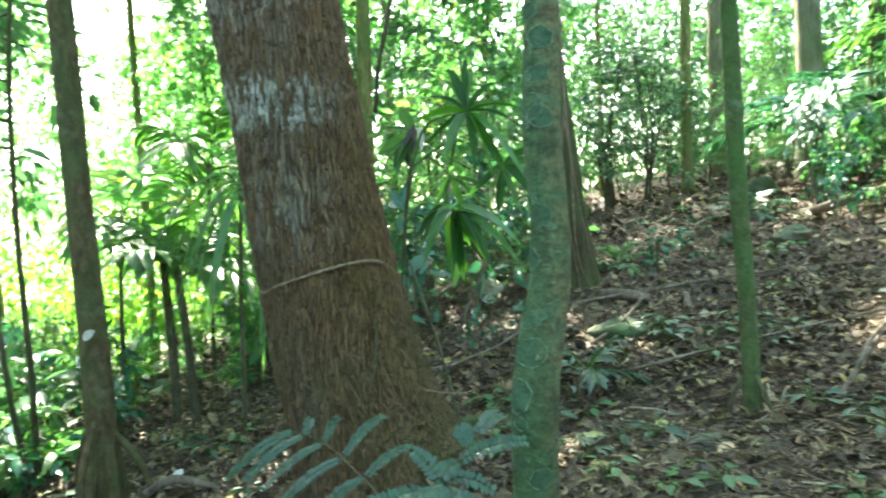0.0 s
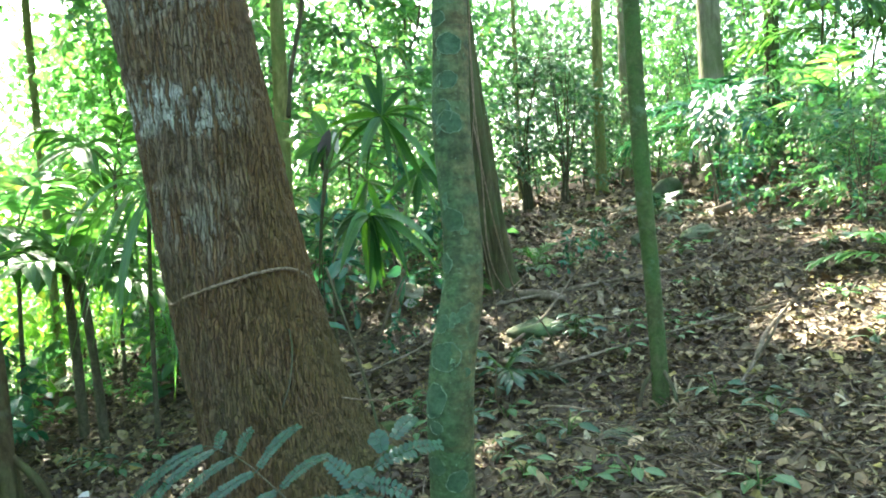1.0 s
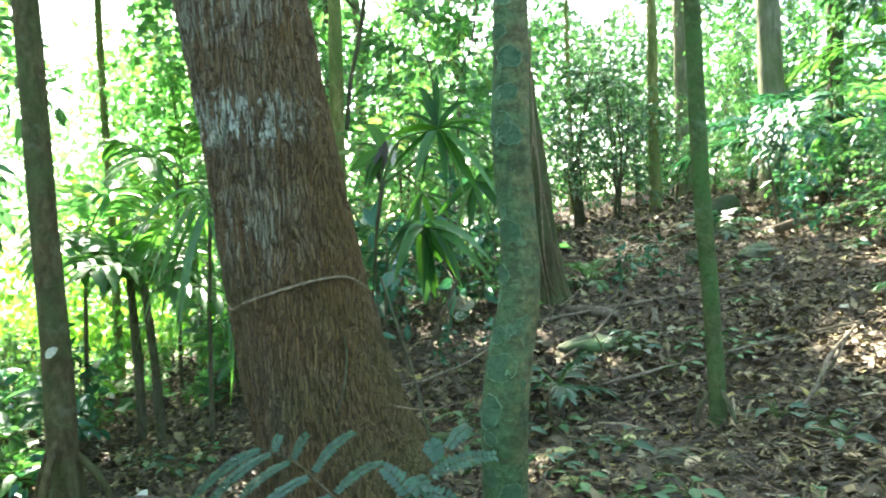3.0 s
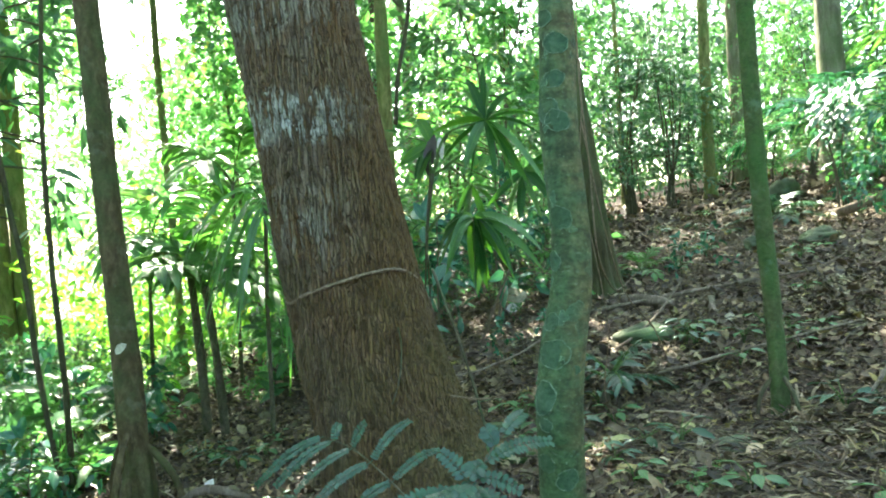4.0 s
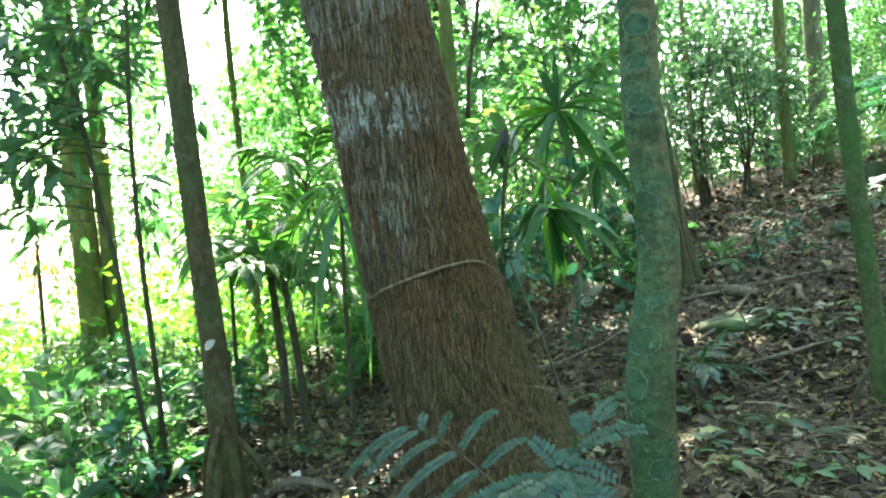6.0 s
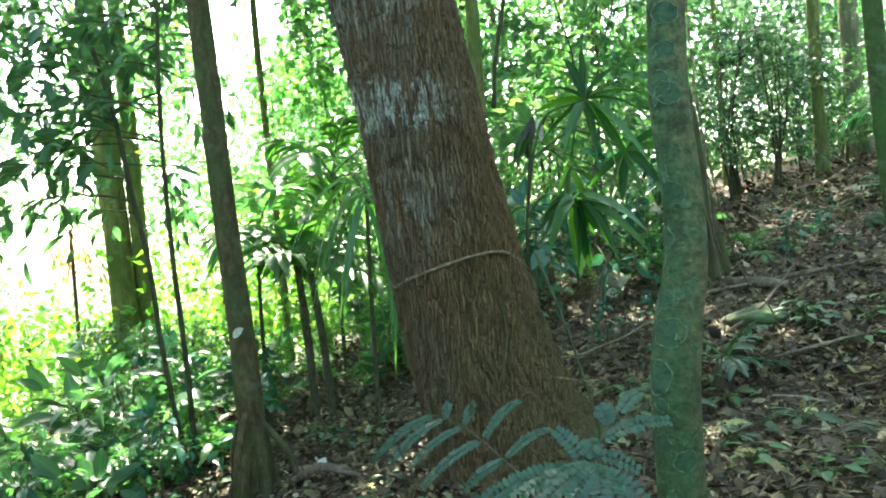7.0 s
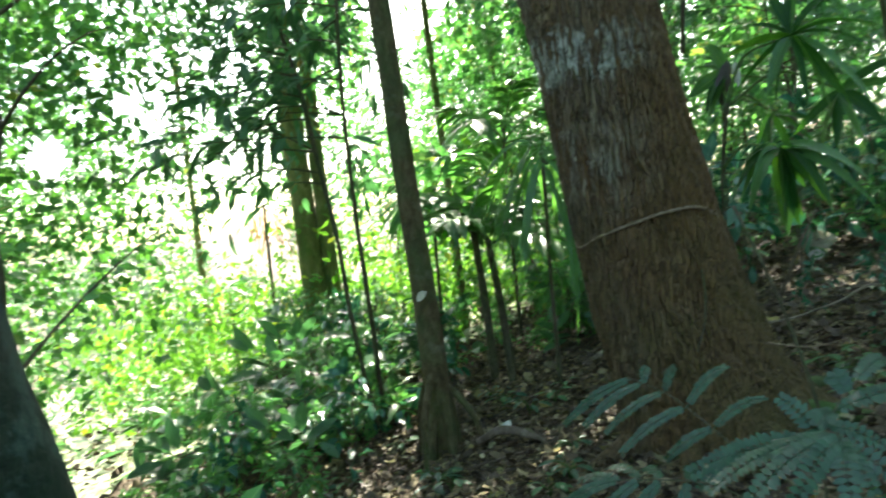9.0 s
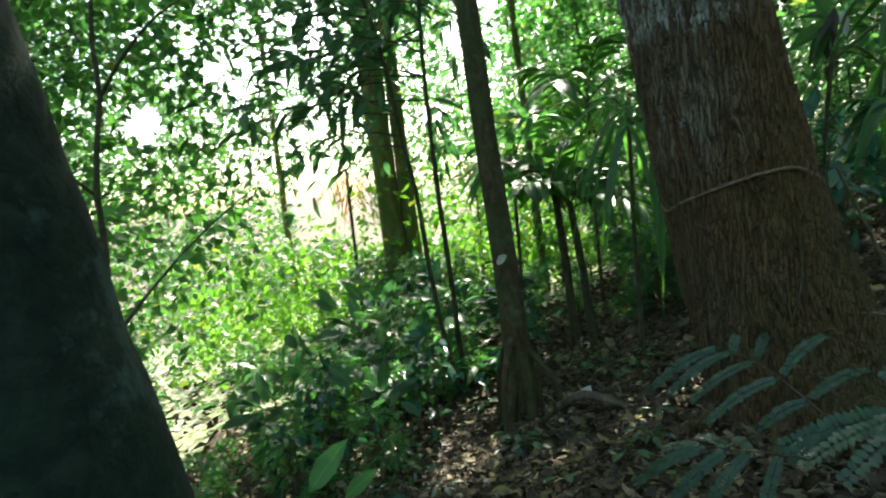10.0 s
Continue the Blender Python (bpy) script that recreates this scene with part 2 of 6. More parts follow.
    height = math_node(nt, "SUBTRACT", math_node(nt, "ADD", math_node(nt, "MULTIPLY", fibre, 0.5), math_node(nt, "ADD", math_node(nt, "MULTIPLY", tone.outputs[2], 0.5), math_node(nt, "MULTIPLY", fine, 0.25))), crack)
    bumped(nt, bsdf, height, 0.9, 0.012)
    return m


def ringed_bark_material():
    """Smooth bark, green on one side and olive-brown on the other, with round lichen crusts that have pale rims."""
    m, nt, bsdf = shader("ringed_green_bark")
    vec = coords(nt)
    fine, wide, mid = noise_tex(nt, vec, 70.0, 5.0), noise_tex(nt, vec, 4.5, 4.0), noise_tex(nt, coords(nt, (20, 20, 30)), 1.0, 5.0)
    green = ramp(nt, mid, [(0.3, (0.020, 0.040, 0.014)), (0.5, (0.045, 0.084, 0.030)), (0.7, (0.076, 0.120, 0.048))])
    brown = ramp(nt, mid, [(0.3, (0.038, 0.033, 0.013)), (0.5, (0.088, 0.076, 0.030)), (0.7, (0.150, 0.126, 0.054))])
    axis = nt.nodes.new("ShaderNodeSeparateXYZ")
    nt.links.new(vec, axis.inputs[0])
    lean = math_node(nt, "SUBTRACT", axis.outputs[0], math_node(nt, "MULTIPLY", math_node(nt, "MINIMUM", axis.outputs[2], 1.0), 0.055))
    across = math_node(nt, "ADD", math_node(nt, "MULTIPLY", lean, 4.5), math_node(nt, "MULTIPLY", wide, 1.1))
    side = ramp(nt, across, [(0.45, 0.0), (0.85, 1.0)])
    col = mix(nt, side, green, brown)
    rings = noise_tex(nt, coords(nt, (2.5, 2.5, 17)), 1.0, 4.0, 0.6)
    col = mix(nt, ramp(nt, rings, [(0.5, 0.0), (0.62, 0.5)]), col, (0.055, 0.105, 0.045))
    col = mix(nt, ramp(nt, rings, [(0.33, 0.5), (0.43, 0.0)]), col, (0.060, 0.060, 0.022))
    col = mix(nt, ramp(nt, across, [(0.95, 0.0), (1.05, 0.6)]), col, (0.105, 0.125, 0.034))
    col = mix(nt, ramp(nt, noise_tex(nt, vec, 11.0, 5.0), [(0.5, 0.0), (0.68, 0.65)]), col, (0.020, 0.030, 0.011))
    rim = None
    for k, (scale, chance, tone) in enumerate(((8.0, 0.62, (0.046, 0.100, 0.050)), (17.0, 0.72, (0.058, 0.116, 0.060)))):
        warp = nt.nodes.new("ShaderNodeVectorMath")
        warp.operation = "MULTIPLY_ADD"
        wn = node(nt, "ShaderNodeTexNoise", Scale=16.0 + 8 * k, Detail=3.0)
        nt.links.new(vec, wn.inputs["Vector"])
        nt.links.new(wn.outputs["Color"], warp.inputs[0])
        warp.inputs[1].default_value = (0.065, 0.065, 0.075)
        nt.links.new(vec, warp.inputs[2])
        v = node(nt, "ShaderNodeTexVoronoi", Scale=scale, Randomness=1.0)
        nt.links.new(warp.outputs[0], v.inputs["Vector"])
        tint = nt.nodes.new("ShaderNodeSeparateColor")
        nt.links.new(v.outputs["Color"], tint.inputs[0])
        size = math_node(nt, "ADD", 0.22, math_node(nt, "MULTIPLY", tint.outputs[1], 0.3))
        gap = math_node(nt, "SUBTRACT", size, v.outputs["Distance"])
        here = math_node(nt, "MULTIPLY", ramp(nt, tint.outputs[0], [(chance, 0.0), (chance + 0.01, 1.0)]), math_node(nt, "SUBTRACT", 1.0, math_node(nt, "MULTIPLY", side, 0.85)))
        inside = math_node(nt, "MULTIPLY", ramp(nt, gap, [(0.0, 0.0), (0.02, 1.0)]), here)
        edge = math_node(nt, "MULTIPLY", ramp(nt, gap, [(0.0, 0.0), (0.012, 1.0), (0.03, 1.0), (0.05, 0.0)]), here)
        edge = math_node(nt, "MULTIPLY", edge, ramp(nt, noise_tex(nt, vec, 38.0, 3.0), [(0.4, 0.1), (0.6, 1.0)]))
        col = mix(nt, math_node(nt, "MULTIPLY", inside, 0.75), col, tone)
        col = mix(nt, math_node(nt, "MULTIPLY", edge, 0.65), col, (0.18, 0.26, 0.15))
        rim = edge if rim is None else math_node(nt, "MAXIMUM", rim, edge)
    flecks = ramp(nt, noise_tex(nt, coords(nt, (60, 60, 110)), 1.0, 3.0), [(0.62, 0.0), (0.72, 0.5)])
    col = mix(nt, flecks, col, (0.15, 0.19, 0.11))
    col = mix(nt, 0.6, col, ramp(nt, fine, [(0.3, 0.35), (0.7, 1.25)]), "MULTIPLY")
    nt.links.new(col, bsdf.inputs["Base Color"])
    bsdf.inputs["Roughness"].default_value = 0.85
    bsdf.inputs["Specular IOR Level"].default_value = 0.25
    bumped(nt, bsdf, math_node(nt, "ADD", math_node(nt, "ADD", fine, math_node(nt, "ADD", mid, rings)), math_node(nt, "MULTIPLY", rim, 0.5)), 0.6, 0.007)
    return m


LICHEN = bark_material("lichen_crust", (0.022, 0.050, 0.025), (0.042, 0.084, 0.042), (0.066, 0.112, 0.060), (26, 26, 30), 0.5, (0.036, 0.066, 0.026), bump=0.6)
LICHEN_RIM = bark_material("lichen_rim", (0.05, 0.085, 0.045), (0.10, 0.15, 0.09), (0.17, 0.22, 0.14), (70, 70, 70), 0.4, (0.05, 0.085, 0.035), bump=0.6)
BARK_BIG = big_bark_material()
BARK_RING = ringed_bark_material()
BARK_GREEN = bark_material("mossy_green_bark", (0.026, 0.034, 0.012), (0.056, 0.070, 0.024), (0.105, 0.110, 0.048), (22, 22, 20), 0.8, (0.036, 0.095, 0.018), 0.5, (0.12, 0.18, 0.10))
BARK_DARK = bark_material("dark_brown_bark", (0.028, 0.024, 0.013), (0.066, 0.056, 0.030), (0.125, 0.105, 0.058), (30, 30, 8), 0.5, (0.050, 0.080, 0.030))
BARK_STILT = bark_material("olive_brown_bark", (0.030, 0.023, 0.009), (0.078, 0.059, 0.026), (0.135, 0.108, 0.054), (24, 24, 10), 0.7, (0.060, 0.090, 0.030), 0.3, (0.17, 0.18, 0.12))
BARK_PALE = bark_material("pale_grey_bark", (0.085, 0.075, 0.050), (0.17, 0.155, 0.105), (0.27, 0.25, 0.18), (14, 14, 3), 0.6, (0.090, 0.130, 0.045))
# near-black tones also hold shade that the near trunk doesn't get from the lighting
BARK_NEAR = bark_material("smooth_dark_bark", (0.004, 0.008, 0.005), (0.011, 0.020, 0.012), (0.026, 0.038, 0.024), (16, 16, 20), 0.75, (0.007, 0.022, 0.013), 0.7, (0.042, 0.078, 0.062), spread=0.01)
BARK_FLUTED = bark_material("fluted_bark", (0.022, 0.019, 0.008), (0.062, 0.054, 0.024), (0.122, 0.106, 0.050), (22, 22, 3), 0.7, (0.055, 0.080, 0.026))
BARK_OLIVE = bark_material("olive_bark", (0.075, 0.075, 0.024), (0.175, 0.170, 0.060), (0.30, 0.285, 0.125), (16, 16, 5), 0.9, (0.100, 0.150, 0.040))
STEM = bark_material("thin_stem", (0.040, 0.034, 0.022), (0.085, 0.075, 0.045), (0.14, 0.12, 0.075), (40, 40, 20), 0.4)
GREEN_STEM = bark_material("green_stem", (0.040, 0.075, 0.020), (0.075, 0.130, 0.035), (0.12, 0.17, 0.06), (30, 30, 12))
DEADWOOD = bark_material("dead_wood", (0.060, 0.043, 0.030), (0.14, 0.105, 0.075), (0.26, 0.21, 0.155), (30, 30, 6), 0.2)
CORD = bark_material("dry_vine", (0.085, 0.060, 0.036), (0.18, 0.132, 0.082), (0.28, 0.215, 0.14), (60, 60, 60))
STONE = bark_material("mossy_stone", (0.042, 0.050, 0.030), (0.080, 0.092, 0.054), (0.14, 0.15, 0.095), (12, 12, 12), 0.9, (0.050, 0.098, 0.030), 0.2, (0.16, 0.20, 0.14))
DEAD_LEAF = bark_material("dry_olive_leaf", (0.10, 0.09, 0.055), (0.19, 0.175, 0.115), (0.27, 0.25, 0.17), (30, 30, 30), bump=0.3)
HUSK = bark_material("dry_sheath", (0.12, 0.09, 0.05), (0.26, 0.20, 0.12), (0.40, 0.33, 0.22), (40, 40, 10))


# ---- mesh tools ----
class Soup:
    """Vertices, faces and texture places, gathered before they become one mesh."""

    def __init__(self):
        self.v, self.uv, self.f, self.n = [], [], [], 0

    def add(self, verts, faces, uv):
        self.v.append(np.asarray(verts, float))
        self.uv.append(np.asarray(uv, float))
        self.f.append(np.asarray(faces, int) + self.n)
        self.n += len(verts)

    def mesh(self, name, mat, smooth=True):
        me = bpy.data.meshes.new(name)
        v, uv = np.concatenate(self.v), np.concatenate(self.uv)
        idx = np.concatenate([f.ravel() for f in self.f])
        sizes = np.concatenate([np.full(len(f), f.shape[1]) for f in self.f])
        me.vertices.add(len(v))
        me.vertices.foreach_set("co", v.ravel())
        me.loops.add(len(idx))
        me.loops.foreach_set("vertex_index", idx.astype(np.int32))
        me.polygons.add(len(sizes))
        me.polygons.foreach_set("loop_start", np.r_[0, np.cumsum(sizes)[:-1]].astype(np.int32))
        me.update(calc_edges=True)
        me.polygons.foreach_set("use_smooth", np.full(len(sizes), smooth))
        layer = me.uv_layers.new(name="UVMap")
        layer.data.foreach_set("uv", uv[idx].ravel())
        me.materials.append(mat)
        me.update()
        return me


def part(name, soup, mat, parent=None, label="", smooth=True):
    ob = new(name, soup.mesh(name, mat, smooth))
    ob.parent = parent
    return tagged(ob, label)


def thing(name, at, label, category, group=""):
    ob = new(name)
    ob.location = at
    ob.empty_display_size = 0.1
    return tagged(ob, label, category, group)


def unit(a):
    return a / np.maximum(np.linalg.norm(a, axis=-1, keepdims=True), 1e-9)


def hash01(ix, iy, seed):
    h = np.sin(ix * 127.1 + iy * 311.7 + seed * 74.7) * 43758.5453
    return h - np.floor(h)


def vnoise(x, y, seed=0, wrap=None):
    """Smooth value noise; wrap: the period along x, in cells."""
    ix, iy = np.floor(x), np.floor(y)
    fx, fy = x - ix, y - iy
    fx, fy = fx * fx * (3 - 2 * fx), fy * fy * (3 - 2 * fy)
    jx = ix + 1
    if wrap:
        ix, jx = np.mod(ix, wrap), np.mod(jx, wrap)
    a, b = hash01(ix, iy, seed), hash01(jx, iy, seed)
    c, d = hash01(ix, iy + 1, seed), hash01(jx, iy + 1, seed)
    return (a * (1 - fx) + b * fx) * (1 - fy) + (c * (1 - fx) + d * fx) * fy


def curve_points(pts, n):
    """A smooth line through the given points, n places along it."""
    p = np.asarray(pts, float)
    t = np.r_[0, np.cumsum(np.linalg.norm(np.diff(p, axis=0), axis=1))]
    q = np.linspace(0, t[-1], n)
    m = np.gradient(p, t, axis=0)
    k = np.clip(np.searchsorted(t, q, side="right") - 1, 0, len(t) - 2)
    h = (t[k + 1] - t[k])[:, None]
    s = ((q - t[k])[:, None]) / h
    return (2 * s**3 - 3 * s**2 + 1) * p[k] + (s**3 - 2 * s**2 + s) * h * m[k] + (-2 * s**3 + 3 * s**2) * p[k + 1] + (s**3 - s**2) * h * m[k + 1]


def tube(soup, pts, radii, sides=8, shape=None):
    """A tube along pts. shape(angle, length): how far each place of its skin lies out, times the radius."""
    p = np.asarray(pts, float)
    n = len(p)
    r = np.broadcast_to(np.asarray(radii, float), (n,)) if np.ndim(radii) == 0 else np.interp(np.linspace(0, 1, n), np.linspace(0, 1, len(radii)), radii)
    way = unit(np.gradient(p, axis=0))
    ref = np.array([1.0, 0, 0]) if abs(way[0][0]) < 0.8 else np.array([0, 1.0, 0])
    a = unit(ref - way * (way @ ref)[:, None])
    b = np.cross(way, a)
    ang = np.linspace(0, 2 * np.pi, sides, endpoint=False)
    length = np.r_[0, np.cumsum(np.linalg.norm(np.diff(p, axis=0), axis=1))]
    rad = np.repeat(r[:, None], sides, 1)
    if shape:
        rad = rad * shape(ang[None, :], length[:, None])
    v = p[:, None] + rad[..., None] * (np.cos(ang)[None, :, None] * a[:, None] + np.sin(ang)[None, :, None] * b[:, None])
    i, j = np.meshgrid(np.arange(n - 1), np.arange(sides), indexing="ij")
    k = (j + 1) % sides
    faces = np.stack([i * sides + j, i * sides + k, (i + 1) * sides + k, (i + 1) * sides + j], -1).reshape(-1, 4)
    uv = np.stack([np.broadcast_to(ang / 6.283, (n, sides)), np.repeat(length[:, None], sides, 1)], -1).reshape(-1, 2)
    base = soup.n
    soup.add(v.reshape(-1, 3), faces, uv)
    ends = np.stack([p[0], p[-1]])
    caps = np.concatenate([np.stack([np.full(sides, n * sides), k[0], j[0]], -1), np.stack([np.full(sides, n * sides + 1), j[0] + (n - 1) * sides, k[0] + (n - 1) * sides], -1)])
    soup.v[-1] = np.concatenate([soup.v[-1], ends])
    soup.uv[-1] = np.concatenate([soup.uv[-1], np.zeros((2, 2))])
    soup.f.append(caps + base)
    soup.n += 2


BLADES = {
    "oval": ([(0, 0, 0), (.2, .36, .03), (.2, -.36, .03), (.5, .5, .04), (.5, -.5, .04), (.8, .3, -.02), (.8, -.3, -.02), (1, 0, -.14), (.35, 0, 0), (.7, 0, -.05)],
             [(0, 8, 1), (0, 2, 8), (1, 8, 3), (2, 4, 8), (3, 8, 9), (4, 9, 8), (3, 9, 5), (4, 6, 9), (5, 9, 7), (6, 7, 9)]),
    "lance": ([(0, 0, 0), (.4, .5, .05), (.4, -.5, .05), (1, 0, -.12), (.45, 0, 0)], [(0, 4, 1), (0, 2, 4), (1, 4, 3), (2, 3, 4)]),
    "curl": ([(0, 0, .12), (.3, .5, .16), (.3, -.5, .10), (.75, .38, .02), (.75, -.38, .10), (1, 0, .16), (.5, 0, -.03)],
             [(0, 6, 1), (0, 2, 6), (1, 6, 3), (2, 4, 6), (3, 6, 5), (4, 5, 6)]),
    "crumple": ([(0, 0, .05), (.25, .42, .22), (.3, -.5, -.06), (.6, .5, -.04), (.62, -.36, .2), (.85, .2, .12), (1, -.1, -.1), (.4, 0, .02), (.7, .04, .06)],
                [(0, 7, 1), (0, 2, 7), (1, 7, 3), (2, 4, 7), (3, 7, 8), (4, 8, 7), (3, 8, 5), (4, 6, 8), (5, 8, 6)]),
    "plain": ([(0, 0, 0), (.42, .5, .06), (1, 0, -.1), (.42, -.5, .06)], [(0, 3, 2), (0, 2, 1)]),
}


def leaves(soup, at, way, up, length, width, blade="lance"):
    """Many leaf blades at once: places, directions, upper sides, lengths and widths."""
    tv, tf = (np.array(q) for q in BLADES[blade])
    way = unit(way)
    up = unit(up - way * np.sum(way * up, -1, keepdims=True))
    side = np.cross(way, up)
    n, m = len(at), len(tv)
    length, width = np.broadcast_to(length, (n,))[:, None, None], np.broadcast_to(width, (n,))[:, None, None]
    v = at[:, None] + length * tv[None, :, :1] * way[:, None] + width * tv[None, :, 1:2] * side[:, None] + length * tv[None, :, 2:] * up[:, None]
    f = (tf[None] + (np.arange(n) * m)[:, None, None]).reshape(-1, 3)
    uv = np.tile(np.stack([tv[:, 0], tv[:, 1] + 0.5], -1), (n, 1))
    soup.add(v.reshape(-1, 3), f, uv)


def strips(soup, at, way, up, length, width, droop=0.3, segs=4, fold=0.25, tip=0.0):
    """Long drooping blades, folded along the middle."""
    n = len(at)
    way = unit(way)
    up = unit(up - way * np.sum(way * up, -1, keepdims=True))
    side = np.cross(way, up)
    u = np.linspace(0, 1, segs + 1)
    prof = np.maximum(np.sin(np.pi * np.clip(0.12 + 0.88 * u, 0, 1)) ** 0.7, tip)
    prof[0], prof[-1] = 0.25, max(tip, 0.02)
    length, width = np.broadcast_to(length, (n,))[:, None, None], np.broadcast_to(width, (n,))[:, None, None]
    droop = np.broadcast_to(droop, (n,))[:, None, None]
    c = at[:, None] + length * (u[None, :, None] * way[:, None] - droop * (u**2)[None, :, None] * np.array([0, 0, 1.0]))
    w = width * prof[None, :, None] * 0.5
    v = np.stack([c - w * side[:, None] + w * fold * up[:, None], c, c + w * side[:, None] + w * fold * up[:, None]], 2)
    k = segs + 1
    i = np.arange(segs)
    quads = np.concatenate([np.stack([3 * i, 3 * i + 1, 3 * i + 4, 3 * i + 3], -1), np.stack([3 * i + 1, 3 * i + 2, 3 * i + 5, 3 * i + 4], -1)])
    f = (quads[None] + (np.arange(n) * 3 * k)[:, None, None]).reshape(-1, 4)
    uv = np.tile(np.stack([np.repeat(u, 3), np.tile([0.0, 0.5, 1.0], k)], -1), (n, 1))
    soup.add(v.reshape(-1, 3), f, uv)


def ground_z(x, y):
    """Height of the forest floor: it climbs to +x and gently to +y."""
    x, y = np.asarray(x, float), np.asarray(y, float)
    xs = 16 * np.tanh(x / 16)
    ys = np.where(y > 0, 11 * np.tanh(y / 11), 8 * np.tanh(y / 8))
    z = 0.085 + 0.205 * xs + 0.052 * ys + 0.0052 * np.maximum(ys, 0) ** 2
    z = z - 0.17 * np.exp(-((x - 1.42) ** 2 + (y - 3.5) ** 2) / 0.4)
    far = np.hypot(x, y)
    z = z - 0.05 * np.maximum(far - 12, 0) * np.clip((2 - x) / 10, 0, 1.5)
    z = z + 0.10 * (vnoise(x * 0.8 + 9, y * 0.8, 3) - 0.5) + 0.05 * (vnoise(x * 2.6, y * 2.6, 5) - 0.5)
    return z


def gz(x, y):
    return float(ground_z(x, y))


# ---- ground ----
def build_ground():
    s = Soup()
    steps = np.r_[-2500, -900, -300, -120, -60, -40, -30, np.arange(-24, -8, 1.0), np.arange(-8, 12.01, 0.12), np.arange(13, 30, 1.0), 40, 60, 120, 300, 900, 2500]
    gx, gy = np.meshgrid(steps, steps + 2.0, indexing="ij")
    z = ground_z(gx, gy)
    z = np.maximum(z, -3.5) + 0.03 * (vnoise(gx * 9, gy * 9, 8) - 0.5)
    n = len(steps)
    i, j = np.meshgrid(np.arange(n - 1), np.arange(n - 1), indexing="ij")
    f = np.stack([i * n + j, (i + 1) * n + j, (i + 1) * n + j + 1, i * n + j + 1], -1).reshape(-1, 4)
    s.add(np.stack([gx, gy, z], -1).reshape(-1, 3), f, np.stack([gx, gy], -1).reshape(-1, 2))
    ob = part("ground", s, SOIL)
    tagged(ob, "dark brown forest soil sloping up, under dead leaves", "ground", kind="structure")


build_ground()


def build_clearing():
    """Bare earth where the trees stand back, coloured pale to stand for sun glare."""
    m, nt, bsdf = shader("sunlit_earth")
    vec = coords(nt)
    fine, wide = noise_tex(nt, vec, 22.0, 5.0), noise_tex(nt, vec, 1.1, 4.0)
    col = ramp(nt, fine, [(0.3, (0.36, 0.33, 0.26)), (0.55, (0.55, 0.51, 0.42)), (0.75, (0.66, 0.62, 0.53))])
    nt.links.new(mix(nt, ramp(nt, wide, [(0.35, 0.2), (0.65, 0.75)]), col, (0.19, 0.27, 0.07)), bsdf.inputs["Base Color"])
    bsdf.inputs["Roughness"].default_value = 0.95
    bumped(nt, bsdf, fine, 0.6, 0.02)
    s = Soup()
    a, d = np.linspace(0.30, 1.12, 80), np.linspace(0, 1, 60)
    A, D = np.meshgrid(a, d, indexing="ij")
    near = 6.3 + 0.8 * np.sin(A * 17) + 0.5 * np.sin(A * 41 + 1) + 3 * np.maximum(0.45 - A, 0) / 0.15
    far = 22 + 2 * np.sin(A * 13)
    wob = 0.03 * np.sin(D * 25)
    r = near + (far - near) * D
    x, y = -np.sin(A + wob) * r, np.cos(A + wob) * r
    z = np.maximum(ground_z(x, y), -3.5) + 0.035
    i, j = np.meshgrid(np.arange(79), np.arange(59), indexing="ij")
    f = np.stack([i * 60 + j, i * 60 + j + 1, (i + 1) * 60 + j + 1, (i + 1) * 60 + j], -1).reshape(-1, 4)
    s.add(np.stack([x, y, z], -1).reshape(-1, 3), f, np.stack([x, y], -1).reshape(-1, 2))
    tagged(part("ground_clearing", s, m), "earth coloured pale for sun glare, with green growth, beyond the trees", "ground", kind="structure")


build_clearing()


